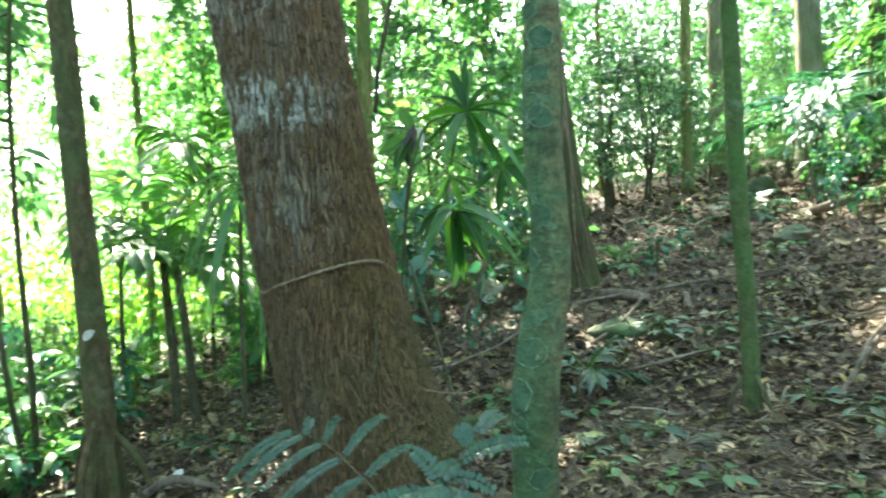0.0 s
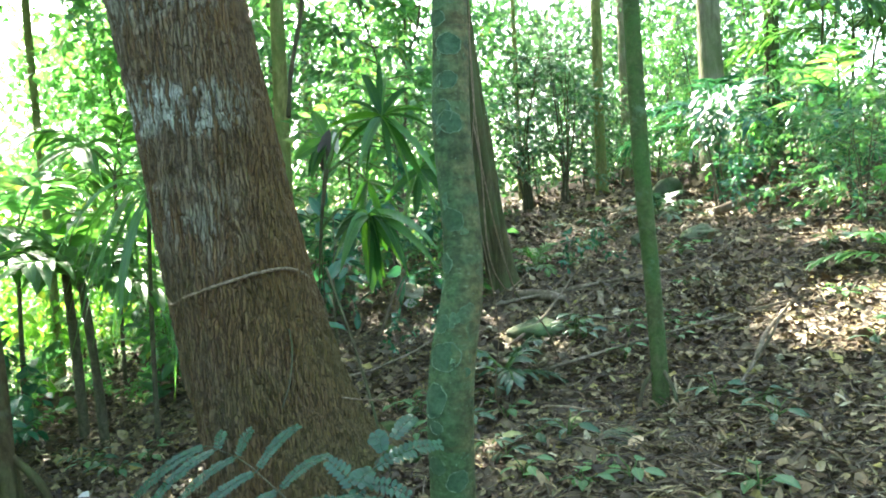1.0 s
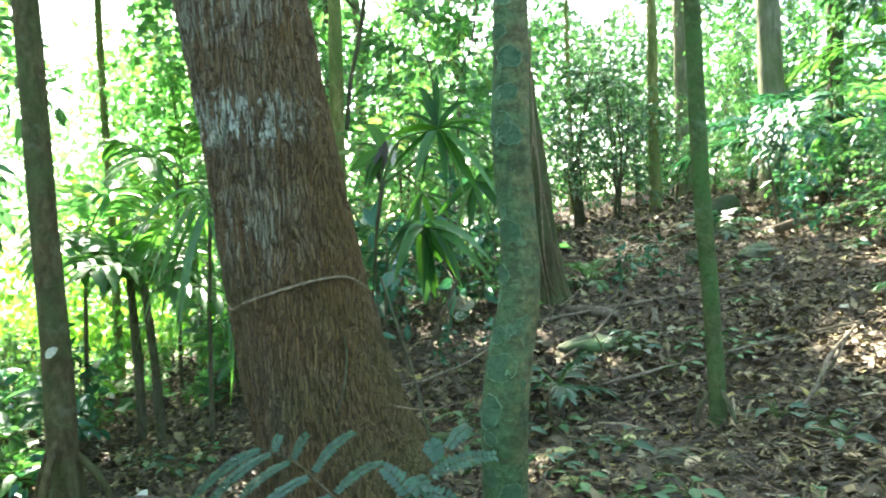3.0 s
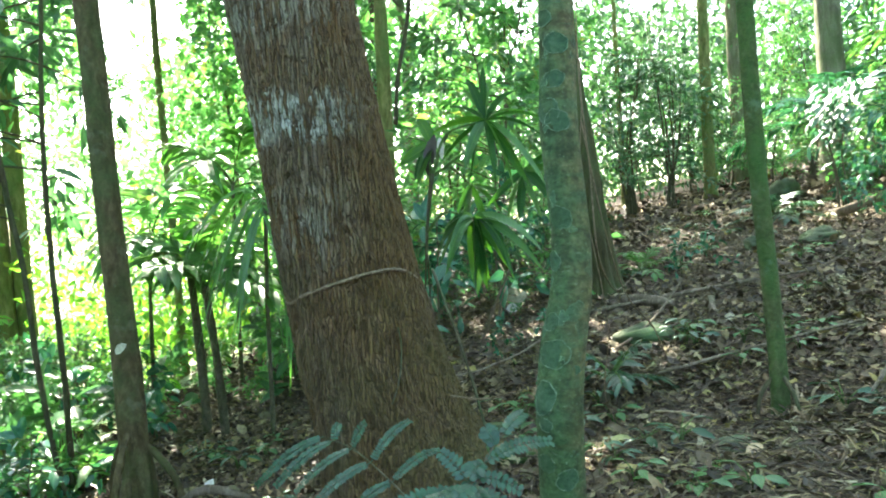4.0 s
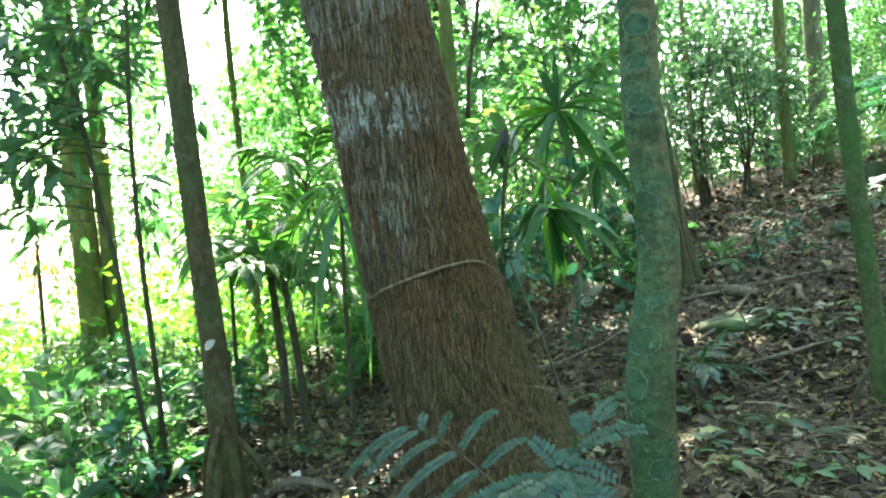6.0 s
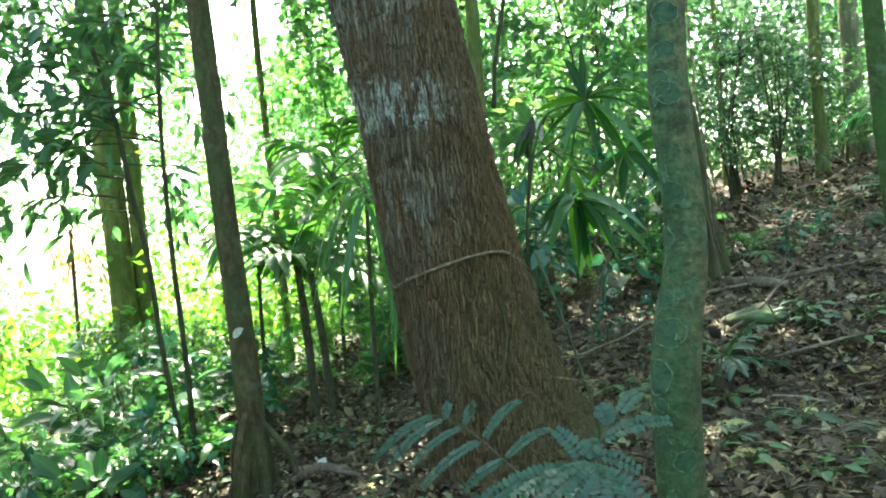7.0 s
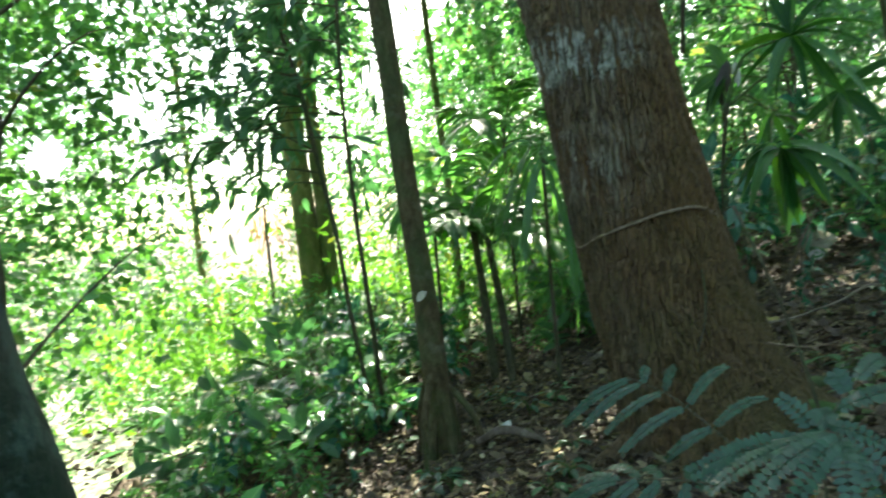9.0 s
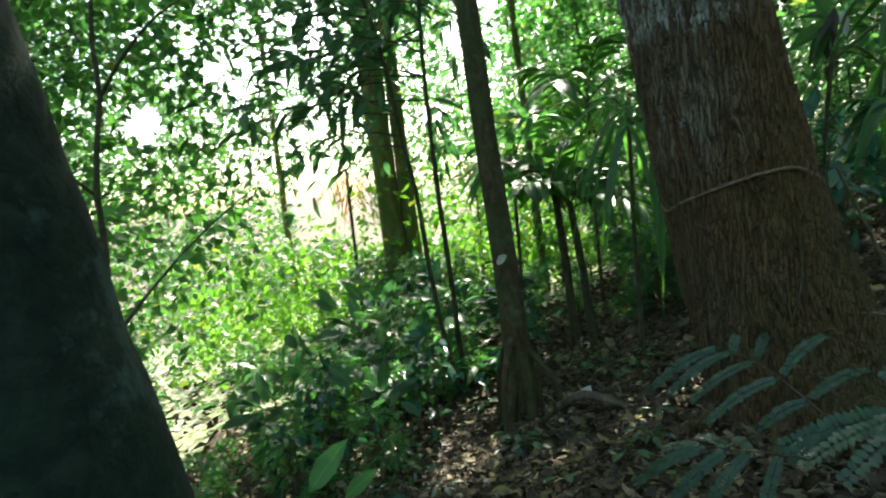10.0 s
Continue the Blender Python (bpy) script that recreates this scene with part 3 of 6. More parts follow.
# ---- trees ----
GAPS = [((1.0, 8.6, 1.6), 0.9), ((0.6, 6.4, 1.2), 0.25), ((3.25, 7.2, 2.2), 0.5), ((-2.0, 4.7, 1.2), 0.3), ((-2.6, 5.6, 1.8), 0.9), ((-1.6, 6.5, 2.0), 0.8), ((-3.3, 4.8, 1.4), 0.35), ((-0.05, 6.8, 2.95), 0.28), ((2.0, 9.0, 2.2), 0.6), ((-1.3, 4.4, 1.0), 0.2), ((2.55, 3.5, 0.78), 0.5), ((0.12, 3.85, 1.25), 0.18), ((4.3, 7.1, 2.5), 0.45), ((4.9, 7.5, 1.8), 0.7), ((3.3, 5.1, 1.15), 0.3), ((3.8, 8.0, 1.5), 0.6), ((0.16, 2.1, 0.8), 0.05), ((4.6, 9.6, 2.2), 0.9), ((0.3, 6.5, 1.0), 0.75), ((2.0, 8.6, 1.1), 0.65), ((3.0, 7.8, 1.3), 0.5), ((-1.3, 3.65, 0.0), 0.2), ((-1.05, 4.4, 0.1), 0.25), ((-1.95, 4.0, -0.1), 0.16), ((-1.45, 2.9, -0.1), 0.10), ((3.75, 8.3, 2.2), 0.6), ((3.6, 7.0, 1.3), 0.6), ((1.5, 7.6, 1.0), 0.7), ((2.6, 9.2, 1.4), 0.7), ((-6.6, 6.6, -0.8), 2.6), ((-5.0, 4.7, -0.5), 0.8), ((-5.6, 3.0, 1.6), 1.3), ((-9, 9, -1), 2.8), ((-3.3, 6.2, 0.2), 1.6), ((-3.7, 2.7, -0.4), 0.95), ((-1.9, 5.7, 0.2), 0.8), ((-8.0, 4.2, -1), 2.0), ((-7.6, 5.4, -0.9), 1.5), ((-4.0, 9.3, 0.0), 1.1), ((-1.35, 5.2, 0.2), 0.4), ((-1.6, 4.55, 0.0), 0.22), ((-1.0, 5.0, 0.25), 0.2)]   # sunlit places and how wide the gaps over them are


def in_gap(at, least=0.0):
    """Whether places lie in one of the gaps of the canopy (those that are wide enough) through which the sun falls."""
    hit = np.zeros(len(at), bool)
    w = np.array(SUN_WAY)
    for g, r in GAPS:
        if r < least:
            continue
        d = at - np.array(g)
        hit |= np.linalg.norm(d - np.outer(d @ w, w), axis=1) < r
    return hit


def crown(rng, wood, green, top, n_branch, first, reach, leaf_n, leaf_l, leaf_w, blade, rise=0.35, twig=0.35, r=0.02, flat=0.6, aim=None, home=None):
    """Limbs that leave the stem (a line of places) above the share 'first', and leaves along them."""
    top = np.asarray(top)
    for b in range(n_branch):
        share = first + (1 - first) * (b + rng.random()) / n_branch
        k = min(int(share * (len(top) - 1)), len(top) - 1)
        p0 = top[k]
        a = rng.uniform(0, 2 * np.pi) if aim is None else aim + rng.normal(0, 0.8)
        size = reach * rng.uniform(0.55, 1.1) * (1.15 - 0.5 * (share - first) / (1.001 - first))
        out = np.array([np.cos(a), np.sin(a), rise + rng.normal(0, 0.2)])
        u = np.linspace(0, 1, 6)[:, None]
        bend = rng.normal(0, 0.12, 3)
        line = p0 + size * (u * out + u**2 * (bend - np.array([0, 0, 0.28])))
        tube(wood, line, [r, r * 0.6, r * 0.2], 5)
        m = max(4, int(leaf_n / n_branch))
        t = rng.uniform(0.15, 1.0, m) ** 0.75
        at = np.stack([np.interp(t, u[:, 0], line[:, q]) for q in range(3)], -1)
        way = unit(out + rng.normal(0, 0.75, (m, 3)))
        at = at + way * (rng.random((m, 1)) * twig * size)
        way = unit(way + rng.normal(0, 0.3, (m, 3)) + np.array([0, 0, -0.45]))
        up = np.array([0, 0, 1.0]) + rng.normal(0, flat, (m, 3))
        sc = rng.uniform(0.6, 1.15, m)
        if home is not None:
            ok = ~in_gap(at + home)
            at, way, up, sc = at[ok], way[ok], up[ok], sc[ok]
        leaves(green, at, way, up, leaf_l * sc, leaf_w * sc, blade)


def stem_line(points, rng=None, n=24, wiggle=0.0):
    p = curve_points(points, n)
    if rng is not None and wiggle:
        p[1:, :2] += np.cumsum(rng.normal(0, wiggle, (n - 1, 2)), axis=0)
    return p


def rel(points, at):
    return np.asarray(points, float) - np.asarray(at, float)


def big_tree():
    """The thick flaky-barked tree: flared foot, slight lean, bark in upright plates."""
    axis = [(-0.28, 3.36, 0.02), (-0.40, 3.37, 0.45), (-0.49, 3.37, 0.80), (-0.57, 3.36, 1.36), (-0.65, 3.32, 2.01), (-0.71, 3.28, 2.45), (-0.85, 3.2, 3.6), (-1.1, 3.1, 6.5), (-1.3, 3.0, 10.0)]
    at = np.array([-0.36, 3.36, gz(-0.36, 3.36)])
    low = curve_points(axis, 2000)
    fine = low[low[:, 2] < 2.9]
    sel = np.linspace(0, len(fine) - 1, 300).astype(int)
    line = np.concatenate([fine[sel], low[low[:, 2] >= 2.9][::80]])
    z = line[:, 2]
    radius = 0.292 + 0.010 * (1.4 - z) + 0.09 * np.exp(-(z - 0.12) / 0.28) + 0.03 * np.exp(-np.maximum(z - 0.1, 0) / 0.8)
    radius = np.where(z > 3, np.maximum(0.285 - 0.02 * (z - 3), 0.08), radius)
    s = Soup()
    sides = 420
    n = len(line)
    way = unit(np.gradient(line, axis=0))
    a = unit(np.array([1.0, 0, 0]) - way * way[:, :1])
    b = np.cross(way, a)
    ang = np.linspace(0, 2 * np.pi, sides, endpoint=False)
    A, Z = np.meshgrid(ang, z)
    ca = A / (2 * np.pi)
    warp = 1.6 * vnoise(ca * 18, Z * 5, 2, 18) + 0.8 * vnoise(ca * 40, Z * 14, 4, 40)
    # upright flakes 2 to 3 cm wide and 10 to 20 cm tall, parted by wandering furrows
    sway = 1.3 * vnoise(ca * 26, Z * 4.5, 6, 26) + 0.7 * vnoise(ca * 60, Z * 12, 9, 60)
    f1 = np.abs(2 * vnoise(ca * 66 + 1.3 * sway, Z * 6.5 + 0.6 * warp, 11, 66) - 1)
    f2 = np.abs(2 * vnoise(ca * 92 + 1.8 * sway, Z * 10 + warp, 21, 92) - 1)
    plate = np.clip(f1 * 3.2, 0, 1) * (0.45 + 0.55 * np.clip(f2 * 2.8, 0, 1))
    flake = vnoise(ca * 66 + sway, Z * 13 + 1.3 * warp, 51, 66)
    relief = 0.022 * plate * (0.55 + 0.45 * flake) + 0.006 * vnoise(ca * 190, Z * 55, 31, 190)
    lump = 0.05 * (vnoise(ca * 6, Z * 1.4, 41, 6) - 0.5) + 0.02 * (vnoise(ca * 14, Z * 3, 42, 14) - 0.5)
    butt = 0.16 * np.exp(-np.maximum(Z - 0.1, 0) / 0.28) * np.maximum(np.cos(A * 5 + 0.7 * np.sin(A * 2)), -0.3)
    near_root = 0.17 * np.exp(-np.maximum(Z - 0.12, 0) / 0.20) * np.exp(-(np.minimum(A, 2 * np.pi - A) / 0.5) ** 2)
    swell = 0.035 * np.exp(-((Z - 0.85) / 0.35) ** 2) * np.exp(-(np.minimum(A, 2 * np.pi - A) / 0.6) ** 2)
    rad = radius[:, None] * (1 + lump + butt) + near_root + swell + relief - 0.010
    v = line[:, None] + rad[..., None] * (np.cos(ang)[None, :, None] * a[:, None] + np.sin(ang)[None, :, None] * b[:, None])
    i, j = np.meshgrid(np.arange(n - 1), np.arange(sides), indexing="ij")
    k = (j + 1) % sides
    f = np.stack([i * sides + j, i * sides + k, (i + 1) * sides + k, (i + 1) * sides + j], -1).reshape(-1, 4)
    s.add(v.reshape(-1, 3) - at, f, np.stack([ca, Z], -1).reshape(-1, 2))
    tree = thing("big_tree", at, "thick leaning tree trunk, flaky red-brown bark with white lichen", "tree")
    part("trunk", s, BARK_BIG, tree)
    rng = np.random.default_rng(5)
    for ang0, size in ((-0.15, 0.55), (-0.75, 0.45), (-1.6, 0.4), (-2.5, 0.5), (2.9, 0.5), (0.5, 0.6)):
        d = np.array([math.cos(ang0), math.sin(ang0)])
        pts, roots = [], Soup()
        for q in np.linspace(0.3, 0.3 + size, 7):
            x, y = -0.36 + d[0] * q, 3.36 + d[1] * q
            pts.append((x, y, gz(x, y) + 0.10 * (1 - (q - 0.3) / size) - 0.03))
        tube(roots, rel(pts, at), [0.055, 0.042, 0.022, 0.012], 10, lambda g, l: 1 + 0.15 * np.sin(3 * g + 9 * l))
        part("root", roots, BARK_GREEN if abs(ang0) < 0.6 else BARK_BIG, tree, "mossy green root" if abs(ang0) < 0.6 else "")
    wood, green = Soup(), Soup()
    crown(rng, wood, green, rel(low[low[:, 2] > 5], at), 26, 0.1, 3.0, 4200, 0.16, 0.065, "plain", r=0.05, home=at)
    tagged(part("limb", wood, BARK_DARK, tree), kind="stuff")
    part("crown", green, LEAF_MID, tree)


big_tree()


def slim_tree(name, points, radii, mat, label, seed, height=8.0, crown_from=4.6, sides=20, foot=0.3, leaf_mat=LEAF_MID, reach=1.7, leaf_n=1500, n_branch=18, knots=0.05, roots=0, flutes=0.0, root_size=1.0):
    """A slim tree through the given places, on up to its crown."""
    rng = np.random.default_rng(seed)
    p = [tuple(q) for q in points]
    lift = np.array(p[-1]) - np.array(p[-2])
    lift = lift / max(lift[2], 0.05)
    while p[-1][2] < height:
        q = np.array(p[-1]) + np.array([lift[0] * 0.6 + rng.normal(0, 0.05), lift[1] * 0.6 + rng.normal(0, 0.05), 1.0]) * 1.3
        p.append(tuple(q))
    at = np.array([p[0][0], p[0][1], gz(p[0][0], p[0][1])])
    line = curve_points(p, 110)
    z = line[:, 2]
    rad = np.interp(z, [q[2] for q in points] + [height + 2], list(radii) + [radii[-1] * 0.45])
    rad = rad + foot * radii[0] * np.exp(-np.maximum(z - at[2], 0) / 0.12)
    tree = thing(name, at, label, "tree")
    s = Soup()
    ph = rng.uniform(0, 6, 3)
    tube(s, line - at, rad, sides, lambda g, l: 1 + knots * np.sin(2 * g + 2.1 * l + ph[0]) + 0.6 * knots * np.sin(3 * g - 5 * l + ph[1]) + knots * (vnoise(g / 6.283 * 7, l * 9, seed, 7) - 0.5) + flutes * np.exp(-l * 9) * (np.abs(np.cos(2.5 * g + 0.4)) ** 0.6 - 0.6) + 0.35 * flutes * (np.abs(np.cos(2.5 * g + 0.4)) - 0.6))
    part("trunk", s, mat, tree)
    if roots:
        for q in range(roots):
            rs = Soup()
            thin = q in (1, 3, 5)
            a = 2 * np.pi * (q + rng.uniform(-0.3, 0.3)) / roots + 2.2
            out = (rng.uniform(0.07, 0.11) if not thin else rng.uniform(0.2, 0.3)) * root_size
            h = rng.uniform(0.3, 0.6) if root_size == 1 else rng.uniform(0.10, 0.22)
            x1, y1 = at[0] + math.cos(a) * out, at[1] + math.sin(a) * out
            k = int(np.argmin(np.abs(z - at[2] - h)))
            pts = [line[k] - at, (line[k] - at) * 0.5 + np.array([math.cos(a) * out * 0.75, math.sin(a) * out * 0.75, 0]), (x1 - at[0], y1 - at[1], gz(x1, y1) - at[2] - 0.04)]
            tube(rs, curve_points(pts, 10), [g * root_size for g in ((0.036, 0.034, 0.030) if not thin and root_size == 1 else (0.020, 0.018, 0.014))], 10, lambda g, l: 1 + 0.1 * np.sin(2 * g + 9 * l))
            part("stilt_root" if root_size == 1 else "root", rs, mat if root_size == 1 else BARK_DARK, tree)
    if leaf_n:
        wood, green = Soup(), Soup()
        up_line = line[z > crown_from] - at
        crown(rng, wood, green, up_line, n_branch, 0.0, reach, leaf_n, 0.15, 0.06, "plain", r=radii[-1] * 0.4, home=at)
        tagged(part("limb", wood, STEM, tree), kind="stuff")
        part("crown", green, leaf_mat, tree)
    return tree


LICHENED = [(0.372, 2.40, 0.25), (0.369, 2.40, 0.56), (0.376, 2.40, 0.838), (0.399, 2.43, 1.016), (0.438, 2.46, 1.195), (0.449, 2.50, 1.379), (0.438, 2.52, 1.57), (0.431, 2.55, 1.764), (0.441, 2.58, 1.959), (0.449, 2.60, 2.155), (0.455, 2.64, 2.8)]
LICHENED_R = [0.074, 0.074, 0.077, 0.077, 0.070, 0.066, 0.066, 0.066, 0.063, 0.060, 0.058]
lichened = slim_tree("lichened_tree", LICHENED, LICHENED_R, BARK_RING, "slim green-barked tree with ringed blue-green lichen crusts", 3, sides=40, knots=0.025, foot=0.1)


def lichen_crust(turn, z, size, seed):
    """A thin round crust on the lichened tree, with a paler raised rim."""
    rng = np.random.default_rng(seed)
    zs = [q[2] for q in LICHENED]
    rows, ring = 9, 60
    u, a = np.meshgrid(np.r_[np.linspace(0, 0.93, rows - 1), 1.0], np.linspace(0, 2 * np.pi, ring, endpoint=False), indexing="ij")
    edge = size * (1 + 0.09 * np.sin(2 * a + rng.uniform(0, 6)) + 0.04 * np.sin(5 * a + rng.uniform(0, 6)) + 0.025 * np.sin(9 * a + rng.uniform(0, 6)) + 0.05 * (vnoise(a / 6.2832 * 20, u * 0, seed + 5, 20) - 0.5))
    along, up = u * edge * np.cos(a), u * edge * np.sin(a) * rng.uniform(0.9, 1.15)
    zz = z + up
    r = np.interp(zz, zs, LICHENED_R)
    g = turn + along / r
    out = r * 1.03 + 0.0008
    x, y = np.interp(zz, zs, [q[0] for q in LICHENED]) + out * np.cos(g), np.interp(zz, zs, [q[1] for q in LICHENED]) + out * np.sin(g)
    at = np.array(lichened.location)
    v = np.stack([x, y, zz], -1) - at
    normal = np.stack([np.cos(g), np.sin(g), np.zeros_like(g)], -1)
    crust = None
    for name, rows_used, lift, mat in (("lichen_crust", slice(0, 9), 0.0, LICHEN), ("rim", slice(7, 9), 0.0022, LICHEN_RIM)):
        sub = v[rows_used] + normal[rows_used] * lift
        n = len(sub)
        if name == "rim":
            low = sub - normal[rows_used] * 0.004
            sub = np.stack([low[0], sub[0], sub[1], low[1]])
            wear = 0.006 * (vnoise(a[:4] / 6.2832 * 16, u[:4] * 0, seed, 16) - 0.62)
            sub = sub + normal[:4] * wear[..., None]
            n = 4
        i, j = np.meshgrid(np.arange(n - 1), np.arange(ring), indexing="ij")
        k = (j + 1) % ring
        f = np.stack([i * ring + j, (i + 1) * ring + j, (i + 1) * ring + k, i * ring + k], -1).reshape(-1, 4)
        soup = Soup()
        soup.add(sub.reshape(-1, 3), f, np.stack([a[:n] / 6.283, u[:n]], -1).reshape(-1, 2))
        ob = part(name, soup, mat, lichened if crust is None else crust, "round blue-green lichen crust" if crust is None else "pale crust edge")
        crust = crust or ob


for k, (turn, z, size) in enumerate(((-2.02, 1.007, 0.050), (-2.36, 0.868, 0.046), (-2.41, 1.106, 0.028), (-1.69, 1.763, 0.040), (-2.08, 1.441, 0.038), (-2.25, 0.785, 0.024), (-1.38, 0.612, 0.036),
                                     (-1.03, 0.956, 0.015), (-1.7, 2.026, 0.042), (-2.2, 1.80, 0.046), (-1.83, 1.905, 0.034), (-2.6, 1.30, 0.030), (-2.3, 0.66, 0.030), (-2.5, 2.12, 0.036))):
    lichen_crust(turn, z, size, 700 + k)
slim_tree("mossy_sapling", [(1.42, 3.50, 0.30), (1.42, 3.50, 0.55), (1.41, 3.52, 1.01), (1.37, 3.51, 1.60), (1.35, 3.51, 2.37), (1.33, 3.5, 3.0)],
          [0.042, 0.041, 0.040, 0.038, 0.037, 0.036], BARK_GREEN, "straight young tree with mossy green bark on the slope", 4, foot=0.15, knots=0.05, roots=7, root_size=0.5)
slim_tree("stilt_rooted_tree", [(-1.80, 3.49, -0.1), (-1.82, 3.52, 0.10), (-1.84, 3.54, 0.42), (-1.88, 3.59, 0.86), (-1.92, 3.61, 1.75), (-1.96, 3.64, 2.63), (-1.98, 3.66, 3.2)],
          [0.060, 0.064, 0.074, 0.074, 0.068, 0.062, 0.058], BARK_STILT, "dark slender tree standing on spread stilt roots", 6, roots=7, foot=0.0, leaf_mat=LEAF_DARK)
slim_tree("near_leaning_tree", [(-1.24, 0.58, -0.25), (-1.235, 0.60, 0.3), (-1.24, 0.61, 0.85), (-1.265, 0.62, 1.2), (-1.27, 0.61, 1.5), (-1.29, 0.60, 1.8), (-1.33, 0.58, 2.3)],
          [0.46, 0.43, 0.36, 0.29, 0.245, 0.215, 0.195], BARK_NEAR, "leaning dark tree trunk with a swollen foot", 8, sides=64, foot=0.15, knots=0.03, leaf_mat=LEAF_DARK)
slim_tree("fluted_tree", [(0.97, 6.25, 0.47), (0.94, 6.25, 0.74), (0.84, 6.19, 1.52), (0.77, 6.15, 2.24), (0.66, 6.12, 3.25)],
          [0.116, 0.116, 0.102, 0.093, 0.087], BARK_FLUTED, "brown tree with a fluted, ribbed foot", 9, sides=64, foot=0.35, knots=0.07, flutes=0.8)
slim_tree("paired_tree", [(-5.44, 7.0, -0.9), (-5.45, 7.0, 0.5), (-5.47, 7.0, 1.9), (-5.47, 7.0, 3.6)], [0.17, 0.155, 0.145, 0.135], BARK_OLIVE,
          "grey-green trunk standing close beside a thinner one", 12, leaf_mat=LEAF_DARK)
slim_tree("paired_tree", [(-5.22, 7.12, -0.9), (-5.25, 7.12, 0.5), (-5.27, 7.14, 1.9), (-5.30, 7.2, 3.6)], [0.11, 0.10, 0.092, 0.085], BARK_OLIVE,
          "thinner grey-green trunk standing close beside a thicker one", 13, leaf_mat=LEAF_DARK)
for k, (x, y, r, dx, mat, label) in enumerate((
        (3.16, 11.5, 0.085, 0.0, BARK_OLIVE, "straight slender green trunk among shrubs"),
        (4.2, 13.4, 0.15, -0.02, BARK_PALE, "grey trunk deep in the forest"),
        (4.12, 9.3, 0.155, -0.03, BARK_PALE, "stout grey-brown trunk on the upper slope"),
        (-1.14, 7.3, 0.075, 0.03, BARK_OLIVE, "grey-green trunk behind the thick leaning tree"),
        (-3.45, 7.1, 0.040, 0.0, BARK_OLIVE, "thin grey-green trunk among bright leaves"),
        (-1.9, 13.6, 0.10, 0.0, BARK_PALE, "grey trunk deep in the forest"),
        (-2.2, 12.0, 0.12, 0.03, BARK_DARK, "dark trunk deep in the forest"),
        (6.5, 12.5, 0.13, 0.0, BARK_FLUTED, "brown trunk on the upper slope"),
        (5.6, 10.6, 0.06, 0.02, BARK_GREEN, "thin green trunk on the upper slope"),
        (2.3, 15.0, 0.055, 0.0, BARK_OLIVE, "slender green trunk deep in the forest"),
        (-9.6, 9.0, 0.06, 0.02, BARK_OLIVE, "slender grey-green trunk beyond the clearing"),
        (-9.5, 3.0, 0.10, 0.0, BARK_PALE, "grey trunk beside the clearing"),
        (-4.5, 15.5, 0.14, 0.0, BARK_DARK, "dark trunk deep in the forest"),
        (8.5, 8.0, 0.15, 0.0, BARK_PALE, "grey trunk on the upper slope"))):
    z0 = gz(x, y)
    slim_tree("forest_tree", [(x, y, z0 - 0.1), (x + dx * 0.5, y, z0 + 1.5), (x + dx * 3, y, z0 + 4.5)], [r * 1.15, r, r * 0.85], mat, label, 40 + k, height=10, crown_from=z0 + 4.8, sides=14, leaf_n=1700, reach=2.2, n_branch=20)


# ---- understorey ----
def shrub(name, height, seed, leaf_mat, leaf_l, leaf_w, leaf_n, reach, label, category="shrub", blade="lance", stems=1, first=0.15, n_branch=16, rise=0.35, lean=0.15, thin=1.0):
    """A leafy sapling or bush, built at the origin."""
    rng = np.random.default_rng(seed)
    ob = thing(name, (0, 0, 0), label, category, "forest undergrowth")
    green, twigs = Soup(), Soup()
    for q in range(stems):
        wood = Soup()
        a = rng.uniform(0, 6.28)
        tip = np.array([math.cos(a) * lean * height, math.sin(a) * lean * height, height * rng.uniform(0.8, 1.0)])
        line = stem_line([(0.04 * q, 0, -0.08), tip * np.array([0.3, 0.3, 0.4]), tip], rng, 20, 0.012 * height / 3)
        tube(wood, line, [0.009 + 0.0045 * height, 0.006 + 0.002 * height, 0.004], 7)
        part("stem", wood, STEM, ob)
        crown(rng, twigs, green, line, max(4, n_branch // stems), first, reach, leaf_n / stems, leaf_l, leaf_w, blade, rise, r=(0.004 + 0.001 * height) * thin)
    tagged(part("twig", twigs, STEM, ob), kind="stuff")
    if category == "plant":
        single_leaves(green, leaf_mat, ob)
    else:
        part("foliage", green, leaf_mat, ob)
    return ob


def single_leaves(soup, mat, parent):
    """Oval leaves, each a part of its own."""
    faces = np.array(BLADES["oval"][1])
    for verts, uv in zip(soup.v, soup.uv):
        for k in range(0, len(verts), 10):
            one = Soup()
            one.add(verts[k:k + 10], faces, uv[k:k + 10])
            part("leaf", one, mat, parent)


def place(ob, x, y, turn, size=1.0, tilt=0.0):
    m = Matrix.Translation((x, y, gz(x, y))) @ Matrix.Rotation(turn, 4, "Z") @ Matrix.Rotation(tilt, 4, "X") @ Matrix.Scale(size, 4)
    c = copy_thing(ob, m)
    c.scale = (size, size, size)
    return c


def put(ob, x, y, turn=0.0, size=1.0):
    ob.location = (x, y, gz(x, y))
    ob.rotation_euler = (0, 0, turn)
    ob.scale = (size, size, size)


